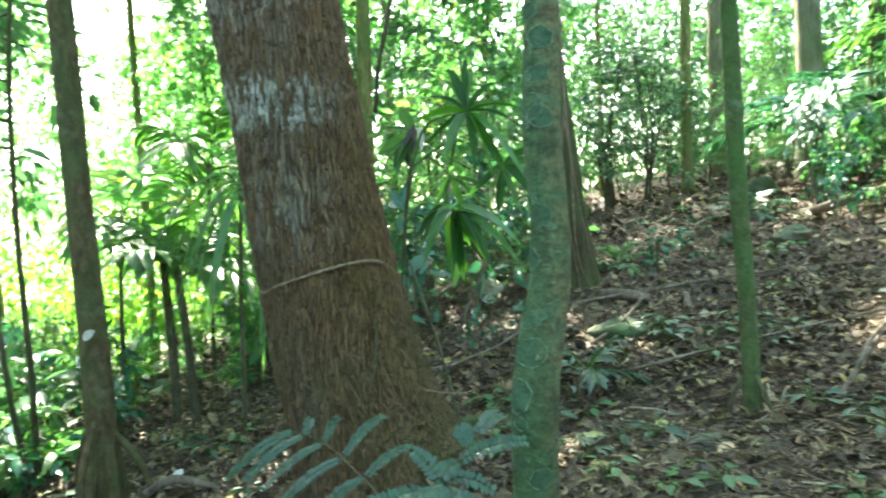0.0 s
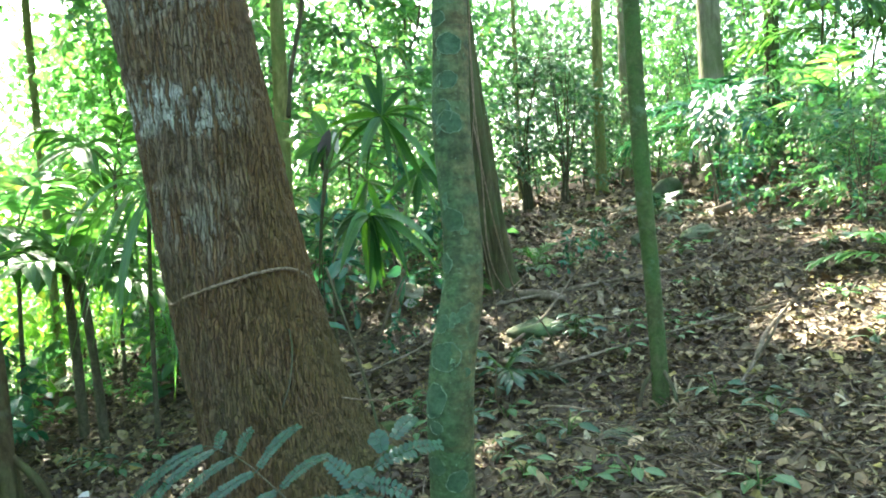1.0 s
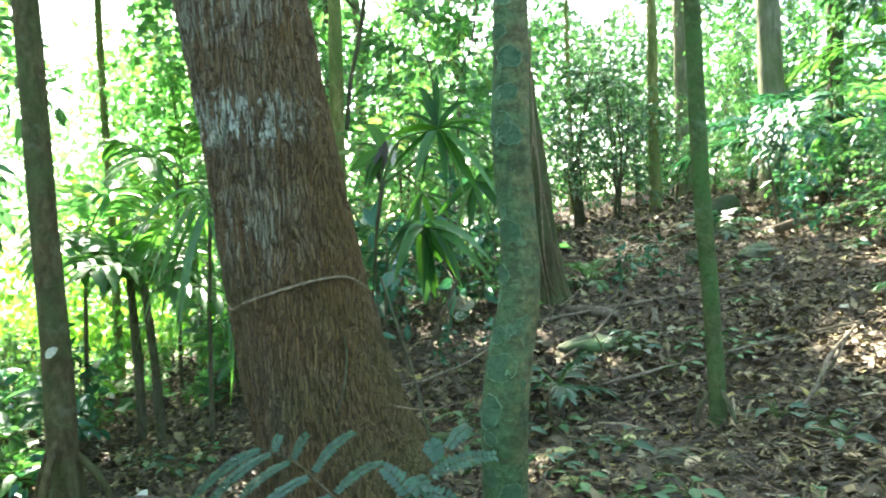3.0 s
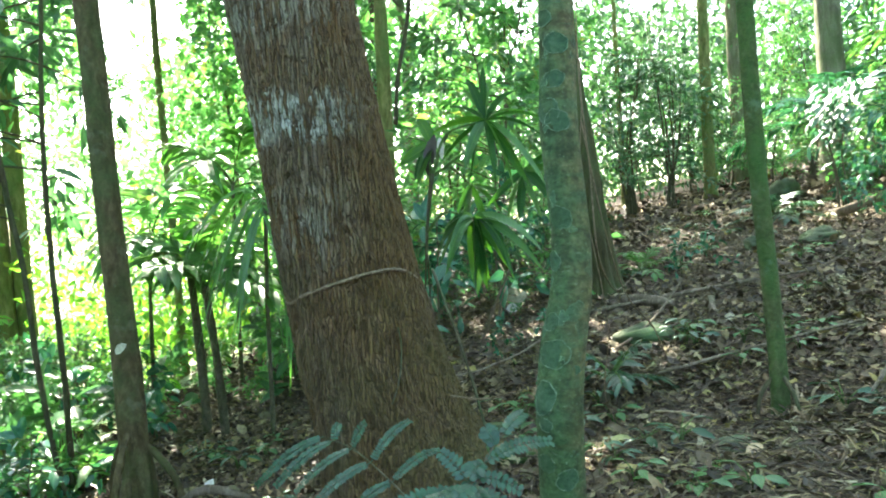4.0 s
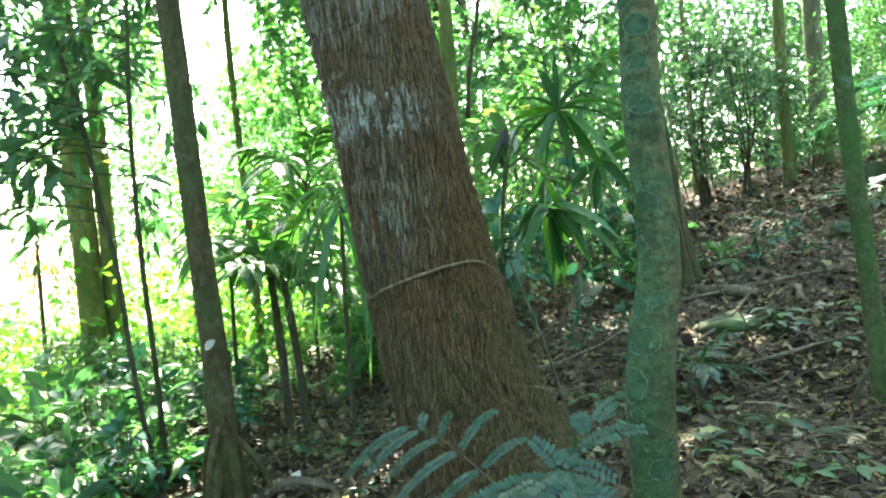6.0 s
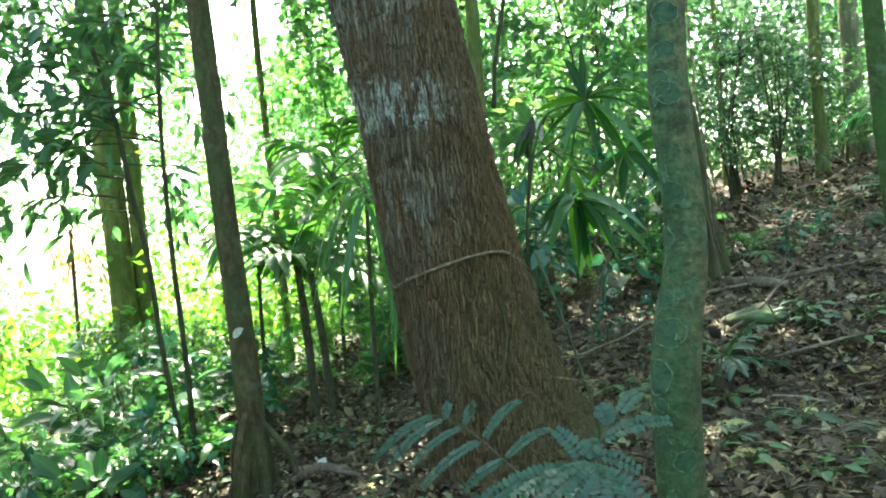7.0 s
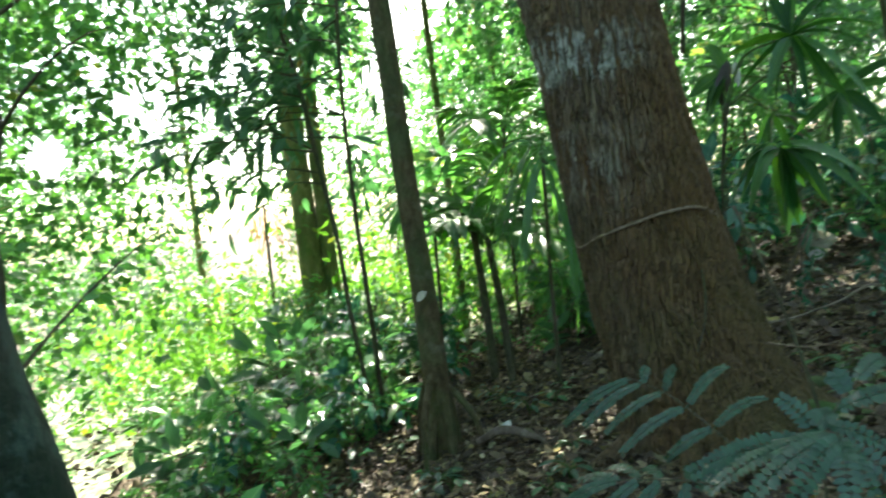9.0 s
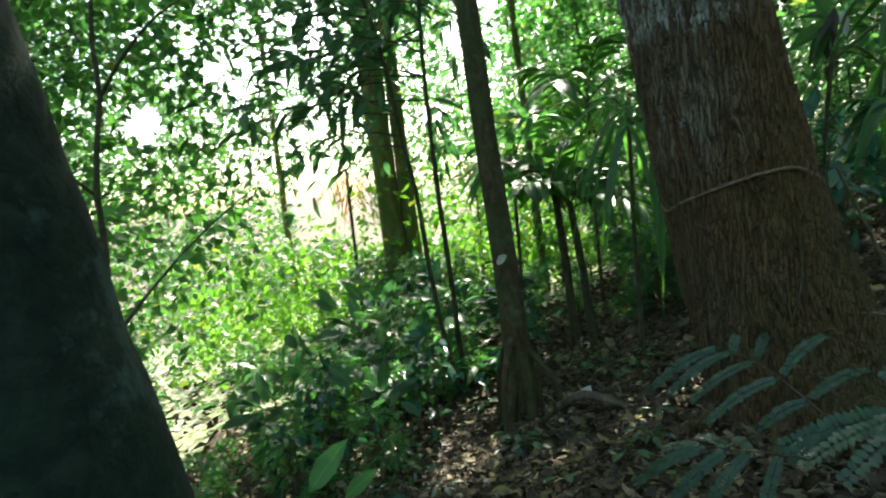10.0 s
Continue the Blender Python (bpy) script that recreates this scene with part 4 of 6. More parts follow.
KINDS = [
    shrub("leafy_sapling", 4.2, 1, LEAF_BRIGHT, 0.17, 0.065, 1100, 0.9, "tall sapling with glossy bright green leaves", n_branch=24),
    shrub("leafy_sapling", 3.2, 2, LEAF_MID, 0.15, 0.06, 1000, 0.8, "young tree with mid-green pointed leaves", n_branch=20),
    shrub("bush", 1.7, 3, LEAF_MID, 0.13, 0.05, 900, 0.75, "dense bush of mid-green leaves", stems=4, n_branch=24),
    shrub("bush", 2.4, 4, LEAF_DARK, 0.11, 0.04, 1300, 0.8, "dark small-leaved bush with many thin stems", stems=5, n_branch=30),
    shrub("leafy_sapling", 5.4, 5, LEAF_BRIGHT, 0.19, 0.075, 1500, 1.2, "high sapling with broad sunlit leaves", n_branch=28, first=0.3),
    shrub("bush", 1.0, 6, LEAF_BRIGHT, 0.14, 0.06, 450, 0.5, "low bright green herb on the forest floor", stems=4, n_branch=14, first=0.1),
    shrub("leafy_sapling", 4.6, 8, LEAF_BRIGHT, 0.072, 0.044, 4800, 1.0, "airy sapling with small bright leaves", n_branch=40, first=0.08, rise=0.75, thin=0.55),
    shrub("leafy_sapling", 3.6, 7, LEAF_LARGE, 0.20, 0.058, 780, 0.9, "sapling with large drooping dark leaves", n_branch=18, first=0.52, blade="oval"),
    shrub("broadleaf_plant", 1.25, 9, LEAF_GLOSS, 0.19, 0.085, 70, 0.42, "young plant with broad glossy blue-green leaves", category="plant", n_branch=10, first=0.3, blade="oval", lean=0.08),
    shrub("leafy_sapling", 3.4, 10, LEAF_BRIGHT, 0.06, 0.03, 300, 0.7, "forking dark-stemmed sapling with small bright leaves", n_branch=7, first=0.5, rise=0.9),
    shrub("broadleaf_plant", 0.62, 11, LEAF_LARGE, 0.25, 0.105, 26, 0.34, "low plant with very broad shaded leaves", category="plant", n_branch=9, first=0.3, blade="oval", lean=0.1, rise=0.6),
]
FIRST_USE = [True] * len(KINDS)


def plant(kind, x, y, turn, size):
    if FIRST_USE[kind]:
        FIRST_USE[kind] = False
        put(KINDS[kind], x, y, turn, size)
    else:
        place(KINDS[kind], x, y, turn, size)


def shades_clearing(x, y):
    """Whether something tall here would stand in the sunny clearing or between it and the sun."""
    for cx, cy, r in ((-6.6, 6.6, 2.2), (-9.0, 9.0, 2.4), (-5.0, 5.0, 1.0), (-8.0, 4.2, 1.6), (-3.3, 6.2, 1.3)):
        dx, dy = x - cx, y - cy
        along = -math.sin(SUN_TURN) * dx + math.cos(SUN_TURN) * dy
        across = math.cos(SUN_TURN) * dx + math.sin(SUN_TURN) * dy
        if -r < along < r + 5 and abs(across) < r:
            return True
    return False


SLOPE_LIGHT = ((1.5, 7.6), (2.0, 8.6), (0.6, 6.4), (1.0, 8.6), (3.25, 7.2), (3.8, 8.0), (-2.2, 5.0), (-2.8, 5.7))     # sunlit spots on the slope


def shades_slope(x, y):
    """Whether a sapling here would stand between the sun and a lit spot of the slope."""
    for cx, cy in SLOPE_LIGHT:
        dx, dy = x - cx, y - cy
        along = -math.sin(SUN_TURN) * dx + math.cos(SUN_TURN) * dy
        across = math.cos(SUN_TURN) * dx + math.sin(SUN_TURN) * dy
        if -0.3 < along < 3.5 and abs(across) < 0.5:
            return True
    return False


def scatter(seed, n, xs, ys, kinds, sizes=(0.8, 1.2), gap=0.7, keep=None, free=False):
    rng = np.random.default_rng(seed)
    spots = []
    for _ in range(n * 30):
        if len(spots) == n:
            break
        x, y = rng.uniform(*xs), rng.uniform(*ys)
        if keep and not keep(x, y):
            continue
        if all(math.hypot(x - a, y - b) > gap for a, b in spots):
            kind = int(rng.choice(kinds))
            if kind not in (2, 5) and (shades_slope(x, y) or not free and shades_clearing(x, y)):
                continue
            turn = math.atan2(-x + 0.13, y - 0.17)
            if 0.66 < turn < (1.2 if kind == 6 else 1.04) and 3.6 < math.hypot(x, y) < 9.5 and kind != 5:      # the view down into the clearing
                continue
            spots.append((x, y))
            facing, size = rng.uniform(0, 6.28), rng.uniform(*sizes)
            if not (0.55 < x < 2.2 and 7.2 < y < 10.8 and kind != 5 or -2.1 < x < -1.1 and 4.9 < y < 6.4 and kind == 2):      # the bare ground behind the slim trees and the young palms
                plant(kind, x, y, facing, size)


# left, falling ground
scatter(101, 7, (-7.5, -3.8), (5.4, 9.5), [0, 6, 4, 0], gap=1.1)
scatter(102, 9, (-6.5, -2.7), (2.4, 6.5), [5, 5, 5, 2], (0.4, 0.75), gap=0.6)
scatter(112, 5, (-4.2, -2.3), (0.9, 3.4), [5], (0.3, 0.5), gap=0.5)
scatter(123, 14, (-4.6, -2.2), (1.2, 3.8), [8, 2, 8, 5], (0.36, 0.6), gap=0.4, free=True)
scatter(113, 7, (-7.0, -3.3), (0.4, 4.2), [6], (0.8, 1.1), gap=0.8)
scatter(120, 4, (-6.0, -3.0), (0.9, 3.0), [6], (0.95, 1.25), gap=0.6, free=True)
scatter(121, 2, (-5.6, -2.3), (6.2, 9.2), [6, 0, 6], (0.7, 1.0), gap=0.8, free=True)
scatter(122, 5, (-3.6, -1.3), (5.0, 7.6), [5, 5, 2], (0.5, 0.8), gap=0.55, free=True)
scatter(124, 12, (-3.4, -1.3), (4.9, 7.4), [5], (0.35, 0.6), gap=0.4, free=True)
scatter(118, 6, (-3.0, 1.2), (9.5, 14), [4, 0, 6], (1.1, 1.5), gap=1.0, keep=lambda x, y: abs(x - 0.3 + 0.445 * (y - 6.5)) > 0.9 and abs(x - 3.6 + 0.445 * (y - 8.0)) > 1.3)
scatter(119, 4, (-0.9, 0.6), (6.0, 7.4), [5, 2], (0.45, 0.65), gap=0.45)
scatter(115, 10, (-11, -4.2), (3.5, 11), [5], (0.5, 0.95), gap=0.9)
# unseen saplings far to the right, added to cut the side light
scatter(116, 10, (5.5, 11), (-3, 5), [0, 1, 4, 3], (0.9, 1.3), gap=1.2)
scatter(103, 7, (-9, -6), (0.2, 5.0), [0, 1, 4, 2], gap=1.1)
# unseen growth at the back, added to keep open sky off the foreground
scatter(114, 26, (-9, 9), (-9, -3.2), [0, 1, 4, 7, 3], (1.0, 1.5), gap=1.2)
# behind the thick tree
scatter(104, 12, (-2.6, 1.6), (7.4, 11), [0, 2, 6, 0, 6], gap=0.9, keep=lambda x, y: math.hypot(x + 0.7, y - 7.3) > 0.7 and abs(x - 0.3 + 0.445 * (y - 6.5)) > 0.7)
scatter(105, 14, (1.2, 4.5), (9.8, 13.5), [2, 6, 1, 2], (0.65, 0.95), gap=0.75, keep=lambda x, y: abs(x - 3.75 + 0.445 * (y - 8.35)) > 1.2)
# up the slope
scatter(106, 16, (4.0, 8.5), (5.5, 12.5), [2, 6, 5, 5, 5], (0.5, 0.9), gap=0.9)
scatter(107, 16, (-10, 12), (14.5, 21), [4, 0, 1, 3], (1.0, 1.5), gap=1.5)
scatter(108, 8, (3.4, 5.5), (3.0, 6.5), [5, 2], (0.4, 0.7), gap=0.7)


for x, y, turn, size in ((-0.42, 5.35, 0.2, 1.0), (0.02, 6.1, 2.1, 1.2), (0.42, 4.75, 3.4, 0.35), (0.1, 4.7, 1.3, 0.3), (0.55, 6.3, 5.2, 1.0), (-2.15, 4.1, 0.3, 0.6), (0.45, 6.9, 2.2, 0.9), (-2.9, 5.2, 5.0, 0.8),
                         (-0.4, 6.5, 1.0, 0.9), (3.3, 6.6, 2.0, 0.6), (3.9, 6.0, 0.4, 0.7), (4.3, 7.3, 2.9, 0.9), (-2.9, 3.0, 3.3, 0.6)):
    plant(8, x, y, turn, size)
for x, y, turn, size in ((1.55, 6.15, 0.4, 0.33), (1.8, 6.1, 2.0, 0.36)):
    plant(8, x, y, turn, size)
plant(9, -2.30, 1.42, 0.4, 1.0)
plant(7, 4.7, 7.9, 0.6, 0.95)
plant(7, 5.7, 8.7, 2.2, 1.0)
plant(0, 5.0, 9.6, 1.1, 0.9)
plant(1, 6.2, 10.2, 3.1, 1.0)
plant(5, -1.2, 5.6, 0.3, 0.6)
plant(5, -1.7, 5.7, 1.3, 0.6)
plant(5, -1.5, 6.2, 2.3, 0.7)
plant(2, 4.3, 8.6, 1.4, 0.6)
plant(5, 3.9, 8.0, 2.4, 0.7)
# young trees with larger leaves, between the slim trees and the woods
for kind, x, y, turn, size in ((1, 0.15, 7.6, 2.0, 1.15), (0, -0.1, 8.2, 3.3, 1.1),
                               (3, 1.9, 11.8, 0.5, 1.25), (3, 2.6, 11.4, 2.5, 1.2), (8, 3.45, 7.4, 0.3, 0.5), (8, 4.0, 7.7, 1.9, 0.55), (8, 4.4, 8.2, 4.0, 0.7), (8, 3.1, 6.4, 2.7, 0.4), (8, 4.9, 7.0, 5.2, 0.6),
                               (8, -3.5, 5.2, 0.8, 0.75), (8, -3.9, 5.6, 2.4, 0.8), (8, -4.4, 6.0, 4.2, 0.85), (2, -4.1, 6.3, 1.2, 0.6), (8, -2.75, 2.55, 1.9, 0.4), (8, -3.2, 3.3, 0.3, 0.5), (8, -3.6, 3.8, 3.0, 0.55)):
    plant(kind, x, y, turn, size)
plant(8, 0.42, 4.05, 5.0, 0.26)
for kind, x, y, turn, size in ((10, -3.4, 4.3, 0.2, 1.0), (10, -3.8, 4.6, 1.9, 1.1), (10, -4.3, 5.0, 4.4, 1.2), (10, -3.0, 4.7, 2.9, 1.0), (10, -4.8, 5.4, 5.5, 1.3), (10, -3.05, 3.75, 0.9, 0.9), (10, -3.6, 3.9, 3.9, 1.0), (10, -2.75, 3.2, 5.0, 0.8), (10, -3.3, 3.1, 2.2, 0.9), (10, -2.6, 5.0, 1.2, 0.9), (10, -1.55, 5.3, 3.2, 0.9), (10, -4.0, 3.5, 0.4, 1.1), (2, -3.6, 4.9, 0.7, 0.5), (2, -4.2, 4.4, 3.1, 0.45), (2, -4.9, 6.3, 0.2, 0.7), (2, -4.5, 6.2, 2.2, 0.65), (2, -5.2, 6.5, 4.0, 0.75), (2, -4.0, 6.0, 5.3, 0.6), (10, -4.6, 5.9, 3.3, 1.4), (5, -3.2, 4.2, 1.4, 0.6), (5, -2.85, 3.7, 2.6, 0.4)):
    plant(kind, x, y, turn, size)
# large drooping dark leaves in front of the paired trunks


def shade_sapling(points, radii, label, seed, n_branch, leaf_n, reach, low, high):
    """A thin dark stem with long boughs of large hanging leaves on its left side."""
    rng = np.random.default_rng(seed)
    at = np.array(points[0]) + np.array([0, 0, 0.06])
    ob = thing("leafy_sapling", at, label, "sapling", "forest undergrowth")
    line = curve_points(rel(points, at), 60)
    s = Soup()
    tube(s, line, radii, 9, lambda g, l: 1 + 0.08 * np.sin(3 * g + 14 * l))
    part("stem", s, BARK_DARK, ob)
    wood, green = Soup(), Soup()
    z = line[:, 2] + at[2]
    crown(rng, wood, green, line[(z > low) & (z < high)], n_branch, 0.0, reach, leaf_n, 0.19, 0.056, "oval", rise=0.22, r=0.008, flat=0.45, aim=3.3)
    tagged(part("twig", wood, BARK_DARK, ob), kind="stuff")
    part("foliage", green, LEAF_LARGE, ob)
    return ob


STEM_A = [(-2.57, 4.0, -0.26), (-2.64, 4.0, 0.08), (-2.723, 4.0, 0.76), (-2.755, 4.0, 1.32), (-2.812, 4.0, 1.70), (-2.887, 4.0, 2.26), (-3.065, 4.0, 3.01), (-3.3, 4.0, 4.2)]
STEM_B = [(-2.64, 4.1, -0.30), (-2.63, 4.1, -0.03), (-2.624, 4.1, 0.58), (-2.641, 4.1, 1.34), (-2.621, 4.1, 2.24), (-2.559, 4.1, 2.96), (-2.5, 4.15, 4.4)]
shade_sapling(STEM_B, [0.020, 0.017, 0.013, 0.010], "thin dark sapling with boughs of large hanging leaves", 301, 14, 370, 1.05, 1.7, 3.1)
shade_sapling(STEM_A, [0.017, 0.016, 0.011], "thin dark leaning sapling with large hanging leaves", 302, 12, 330, 0.9, 1.5, 3.0)


SKY_HOLES = [(0.545, 0.285, 0.034), (0.49, 0.275, 0.028), (0.47, 0.31, 0.022), (0.525, 0.235, 0.02), (0.56, 0.19, 0.022), (0.68, 0.27, 0.025), (0.67, 0.205, 0.02), (0.86, -0.22, 0.06), (0.905, 0.18, 0.015), (0.935, 0.215, 0.014), (0.88, 0.145, 0.011), (0.87, 0.20, 0.012), (0.96, 0.17, 0.011), (1.03, 0.19, 0.010), (1.0, 0.225, 0.012), (1.06, 0.21, 0.009), (1.0, 0.12, 0.025), (-0.18, 0.30, 0.03), (0.03, 0.27, 0.045), (0.76, 0.23, 0.03), (0.61, 0.09, 0.02), (0.74, -0.10, 0.09), (0.77, -0.02, 0.06)]    # turn, height and width (radians) of openings in the leaves


def open_sky(at):
    """Which leaves stand clear of the openings between the trees."""
    rel_x, rel_y = at[:, 0] - 0.25, at[:, 1] - 0.14
    turn, rise = np.arctan2(-rel_x, rel_y), np.arctan2(at[:, 2] - 1.42, np.hypot(rel_x, rel_y))
    keep = np.ones(len(at), bool)
    for a, e, r in SKY_HOLES:
        wob = r * (0.75 + 0.6 * vnoise(turn * 40, rise * 40, 15))
        keep &= np.hypot(turn - a, rise - e) > wob
    return at[keep]


def far_woods():
    """The leafy wall of the forest all round and the canopy overhead."""
    rng = np.random.default_rng(77)
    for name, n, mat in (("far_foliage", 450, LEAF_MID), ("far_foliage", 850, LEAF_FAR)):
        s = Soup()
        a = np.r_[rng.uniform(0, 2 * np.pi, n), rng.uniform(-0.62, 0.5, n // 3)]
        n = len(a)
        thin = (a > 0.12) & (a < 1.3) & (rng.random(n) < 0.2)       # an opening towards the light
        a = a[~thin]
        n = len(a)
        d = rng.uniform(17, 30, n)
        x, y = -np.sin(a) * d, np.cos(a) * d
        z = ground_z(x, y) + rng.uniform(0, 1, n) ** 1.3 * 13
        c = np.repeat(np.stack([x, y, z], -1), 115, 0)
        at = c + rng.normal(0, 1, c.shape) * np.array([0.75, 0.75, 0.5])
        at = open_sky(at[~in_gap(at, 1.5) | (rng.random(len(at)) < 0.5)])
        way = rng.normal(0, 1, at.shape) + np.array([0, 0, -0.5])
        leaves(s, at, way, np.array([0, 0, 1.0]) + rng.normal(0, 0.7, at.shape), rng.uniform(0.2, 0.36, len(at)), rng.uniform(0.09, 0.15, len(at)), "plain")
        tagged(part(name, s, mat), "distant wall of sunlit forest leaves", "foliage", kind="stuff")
    s = Soup()
    n = 130
    a, d = rng.uniform(0.98, 1.35, n), rng.uniform(6.5, 11, n)
    x, y = -np.sin(a) * d, np.cos(a) * d
    c = np.repeat(np.stack([x, y, ground_z(x, y) + rng.uniform(0.6, 6.5, n)], -1), 110, 0)
    at = c + rng.normal(0, 1, c.shape) * np.array([0.5, 0.5, 0.4])
    at = open_sky(at)
    leaves(s, at, rng.normal(0, 1, at.shape) + np.array([0, 0, -0.5]), np.array([0, 0, 1.0]) + rng.normal(0, 0.6, at.shape), rng.uniform(0.06, 0.11, len(at)), rng.uniform(0.03, 0.05, len(at)), "plain")
    tagged(part("thicket", s, LEAF_MID), "hanging curtain of small sunlit leaves", "foliage", kind="stuff")
    s = Soup()
    n = 120
    a, d = rng.uniform(0.5, 1.05, n), rng.uniform(11, 16, n)
    c = np.repeat(np.stack([-np.sin(a) * d, np.cos(a) * d, rng.uniform(1.6, 5.0, n)], -1), 100, 0)
    at = c + rng.normal(0, 1, c.shape) * np.array([0.6, 0.6, 0.4])
    at = at[~in_gap(at) | (rng.random(len(at)) < 0.45)]
    at = open_sky(at)
    leaves(s, at, rng.normal(0, 1, at.shape) + np.array([0, 0, -0.5]), np.array([0, 0, 1.0]) + rng.normal(0, 0.6, at.shape), rng.uniform(0.10, 0.18, len(at)), rng.uniform(0.05, 0.08, len(at)), "plain")
    tagged(part("thicket", s, LEAF_MID), "leafy branches hanging over the far side of the clearing", "foliage", kind="stuff")
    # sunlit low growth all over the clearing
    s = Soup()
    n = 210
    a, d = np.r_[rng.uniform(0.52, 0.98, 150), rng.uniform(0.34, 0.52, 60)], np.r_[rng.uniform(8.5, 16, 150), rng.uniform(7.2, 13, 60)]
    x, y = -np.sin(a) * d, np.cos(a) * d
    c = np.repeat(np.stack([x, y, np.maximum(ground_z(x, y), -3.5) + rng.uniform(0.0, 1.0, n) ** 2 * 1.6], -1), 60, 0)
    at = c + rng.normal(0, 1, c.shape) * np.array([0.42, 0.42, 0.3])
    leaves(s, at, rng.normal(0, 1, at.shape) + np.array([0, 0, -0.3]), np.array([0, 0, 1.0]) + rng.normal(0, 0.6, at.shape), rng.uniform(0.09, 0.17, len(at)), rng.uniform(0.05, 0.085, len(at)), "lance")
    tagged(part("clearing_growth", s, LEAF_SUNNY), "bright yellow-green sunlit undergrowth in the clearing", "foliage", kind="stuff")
    # a wall of small leaves on the near side of the clearing, and unseen boughs added to shade it
    # Leaf tone carries the light too: LEAF_LARGE for shaded boughs, LEAF_BRIGHT for backlit ones.
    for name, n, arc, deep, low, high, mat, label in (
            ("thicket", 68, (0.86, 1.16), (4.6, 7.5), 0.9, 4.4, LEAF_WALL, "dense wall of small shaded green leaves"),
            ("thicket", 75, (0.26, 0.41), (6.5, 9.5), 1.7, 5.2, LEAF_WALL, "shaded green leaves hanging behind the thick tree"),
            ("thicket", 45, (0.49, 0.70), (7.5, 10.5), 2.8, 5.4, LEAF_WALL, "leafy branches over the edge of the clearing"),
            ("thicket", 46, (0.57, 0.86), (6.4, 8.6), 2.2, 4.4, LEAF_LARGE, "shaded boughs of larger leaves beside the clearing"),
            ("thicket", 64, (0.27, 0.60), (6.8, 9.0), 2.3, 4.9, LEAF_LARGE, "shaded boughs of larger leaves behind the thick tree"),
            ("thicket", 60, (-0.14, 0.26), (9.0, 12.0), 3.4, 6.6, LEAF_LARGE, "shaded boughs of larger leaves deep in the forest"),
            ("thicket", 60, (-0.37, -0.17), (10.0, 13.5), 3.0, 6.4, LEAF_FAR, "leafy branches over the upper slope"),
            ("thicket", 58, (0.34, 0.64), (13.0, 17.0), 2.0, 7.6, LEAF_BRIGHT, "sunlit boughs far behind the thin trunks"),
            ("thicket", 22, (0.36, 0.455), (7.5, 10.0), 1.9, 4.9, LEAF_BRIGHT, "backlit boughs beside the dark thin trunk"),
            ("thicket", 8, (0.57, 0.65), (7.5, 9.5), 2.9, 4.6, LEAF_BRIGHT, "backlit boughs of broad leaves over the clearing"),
            ("shade_boughs", 60, (0.76, 1.20), (6.0, 9.5), 4.4, 7.5, LEAF_FAR, "unseen boughs added to shade the edge of the clearing")):
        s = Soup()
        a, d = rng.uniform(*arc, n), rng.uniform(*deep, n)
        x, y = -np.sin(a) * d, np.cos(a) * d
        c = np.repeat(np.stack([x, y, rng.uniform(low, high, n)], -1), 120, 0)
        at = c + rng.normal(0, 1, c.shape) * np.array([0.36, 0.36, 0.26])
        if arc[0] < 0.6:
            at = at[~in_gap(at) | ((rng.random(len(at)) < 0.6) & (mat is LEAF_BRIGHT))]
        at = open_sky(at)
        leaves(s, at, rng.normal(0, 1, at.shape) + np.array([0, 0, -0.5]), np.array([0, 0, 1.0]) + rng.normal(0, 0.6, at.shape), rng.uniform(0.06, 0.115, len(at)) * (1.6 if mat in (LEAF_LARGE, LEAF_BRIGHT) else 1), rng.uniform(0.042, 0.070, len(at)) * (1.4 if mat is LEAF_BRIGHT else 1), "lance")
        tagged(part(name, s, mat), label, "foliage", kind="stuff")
    s = Soup()
    n = 150
    a, d = rng.uniform(0.12, 1.2, n), rng.uniform(11, 15, n)
    c = np.repeat(np.stack([-np.sin(a) * d, np.cos(a) * d, rng.uniform(4.2, 9, n)], -1), 100, 0)
    at = c + rng.normal(0, 1, c.shape) * np.array([0.7, 0.7, 0.45])
    at = at[~in_gap(at)]
    at = open_sky(at)
    leaves(s, at, rng.normal(0, 1, at.shape) + np.array([0, 0, -0.5]), np.array([0, 0, 1.0]) + rng.normal(0, 0.6, at.shape), rng.uniform(0.13, 0.22, len(at)), rng.uniform(0.055, 0.09, len(at)), "plain")
    tagged(part("canopy", s, LEAF_MID), "sunlit leafy canopy beyond the clearing", "foliage", kind="stuff")
    # canopy out of view, added to keep direct sun off the forest floor
    s = Soup()
    # dense towards the sun, looser overhead and behind, open over the falling ground
    x = np.r_[rng.uniform(-5.2, 1.0, 330), rng.uniform(-2, 11, 130), rng.uniform(-9, 11, 110)]
    y = np.r_[rng.uniform(8.0, 14, 330), rng.uniform(0, 9, 130), rng.uniform(-13, 2, 110)]
    high = np.zeros(570)
    high[:330] = np.maximum(0.62 * np.hypot(x[:330], y[:330]) - 6.5, 0)
    n = len(x)
    z = rng.uniform(6.5, 11, n) + high
    c = np.repeat(np.stack([x, y, z], -1), 110, 0)
    at = c + rng.normal(0, 1, c.shape) * np.array([0.7, 0.7, 0.35])
    at = at[~in_gap(at)]
    at = open_sky(at)
    leaves(s, at, rng.normal(0, 1, at.shape) + np.array([0, 0, -0.4]), np.array([0, 0, 1.0]) + rng.normal(0, 0.5, at.shape), rng.uniform(0.12, 0.2, len(at)), rng.uniform(0.05, 0.08, len(at)), "plain")
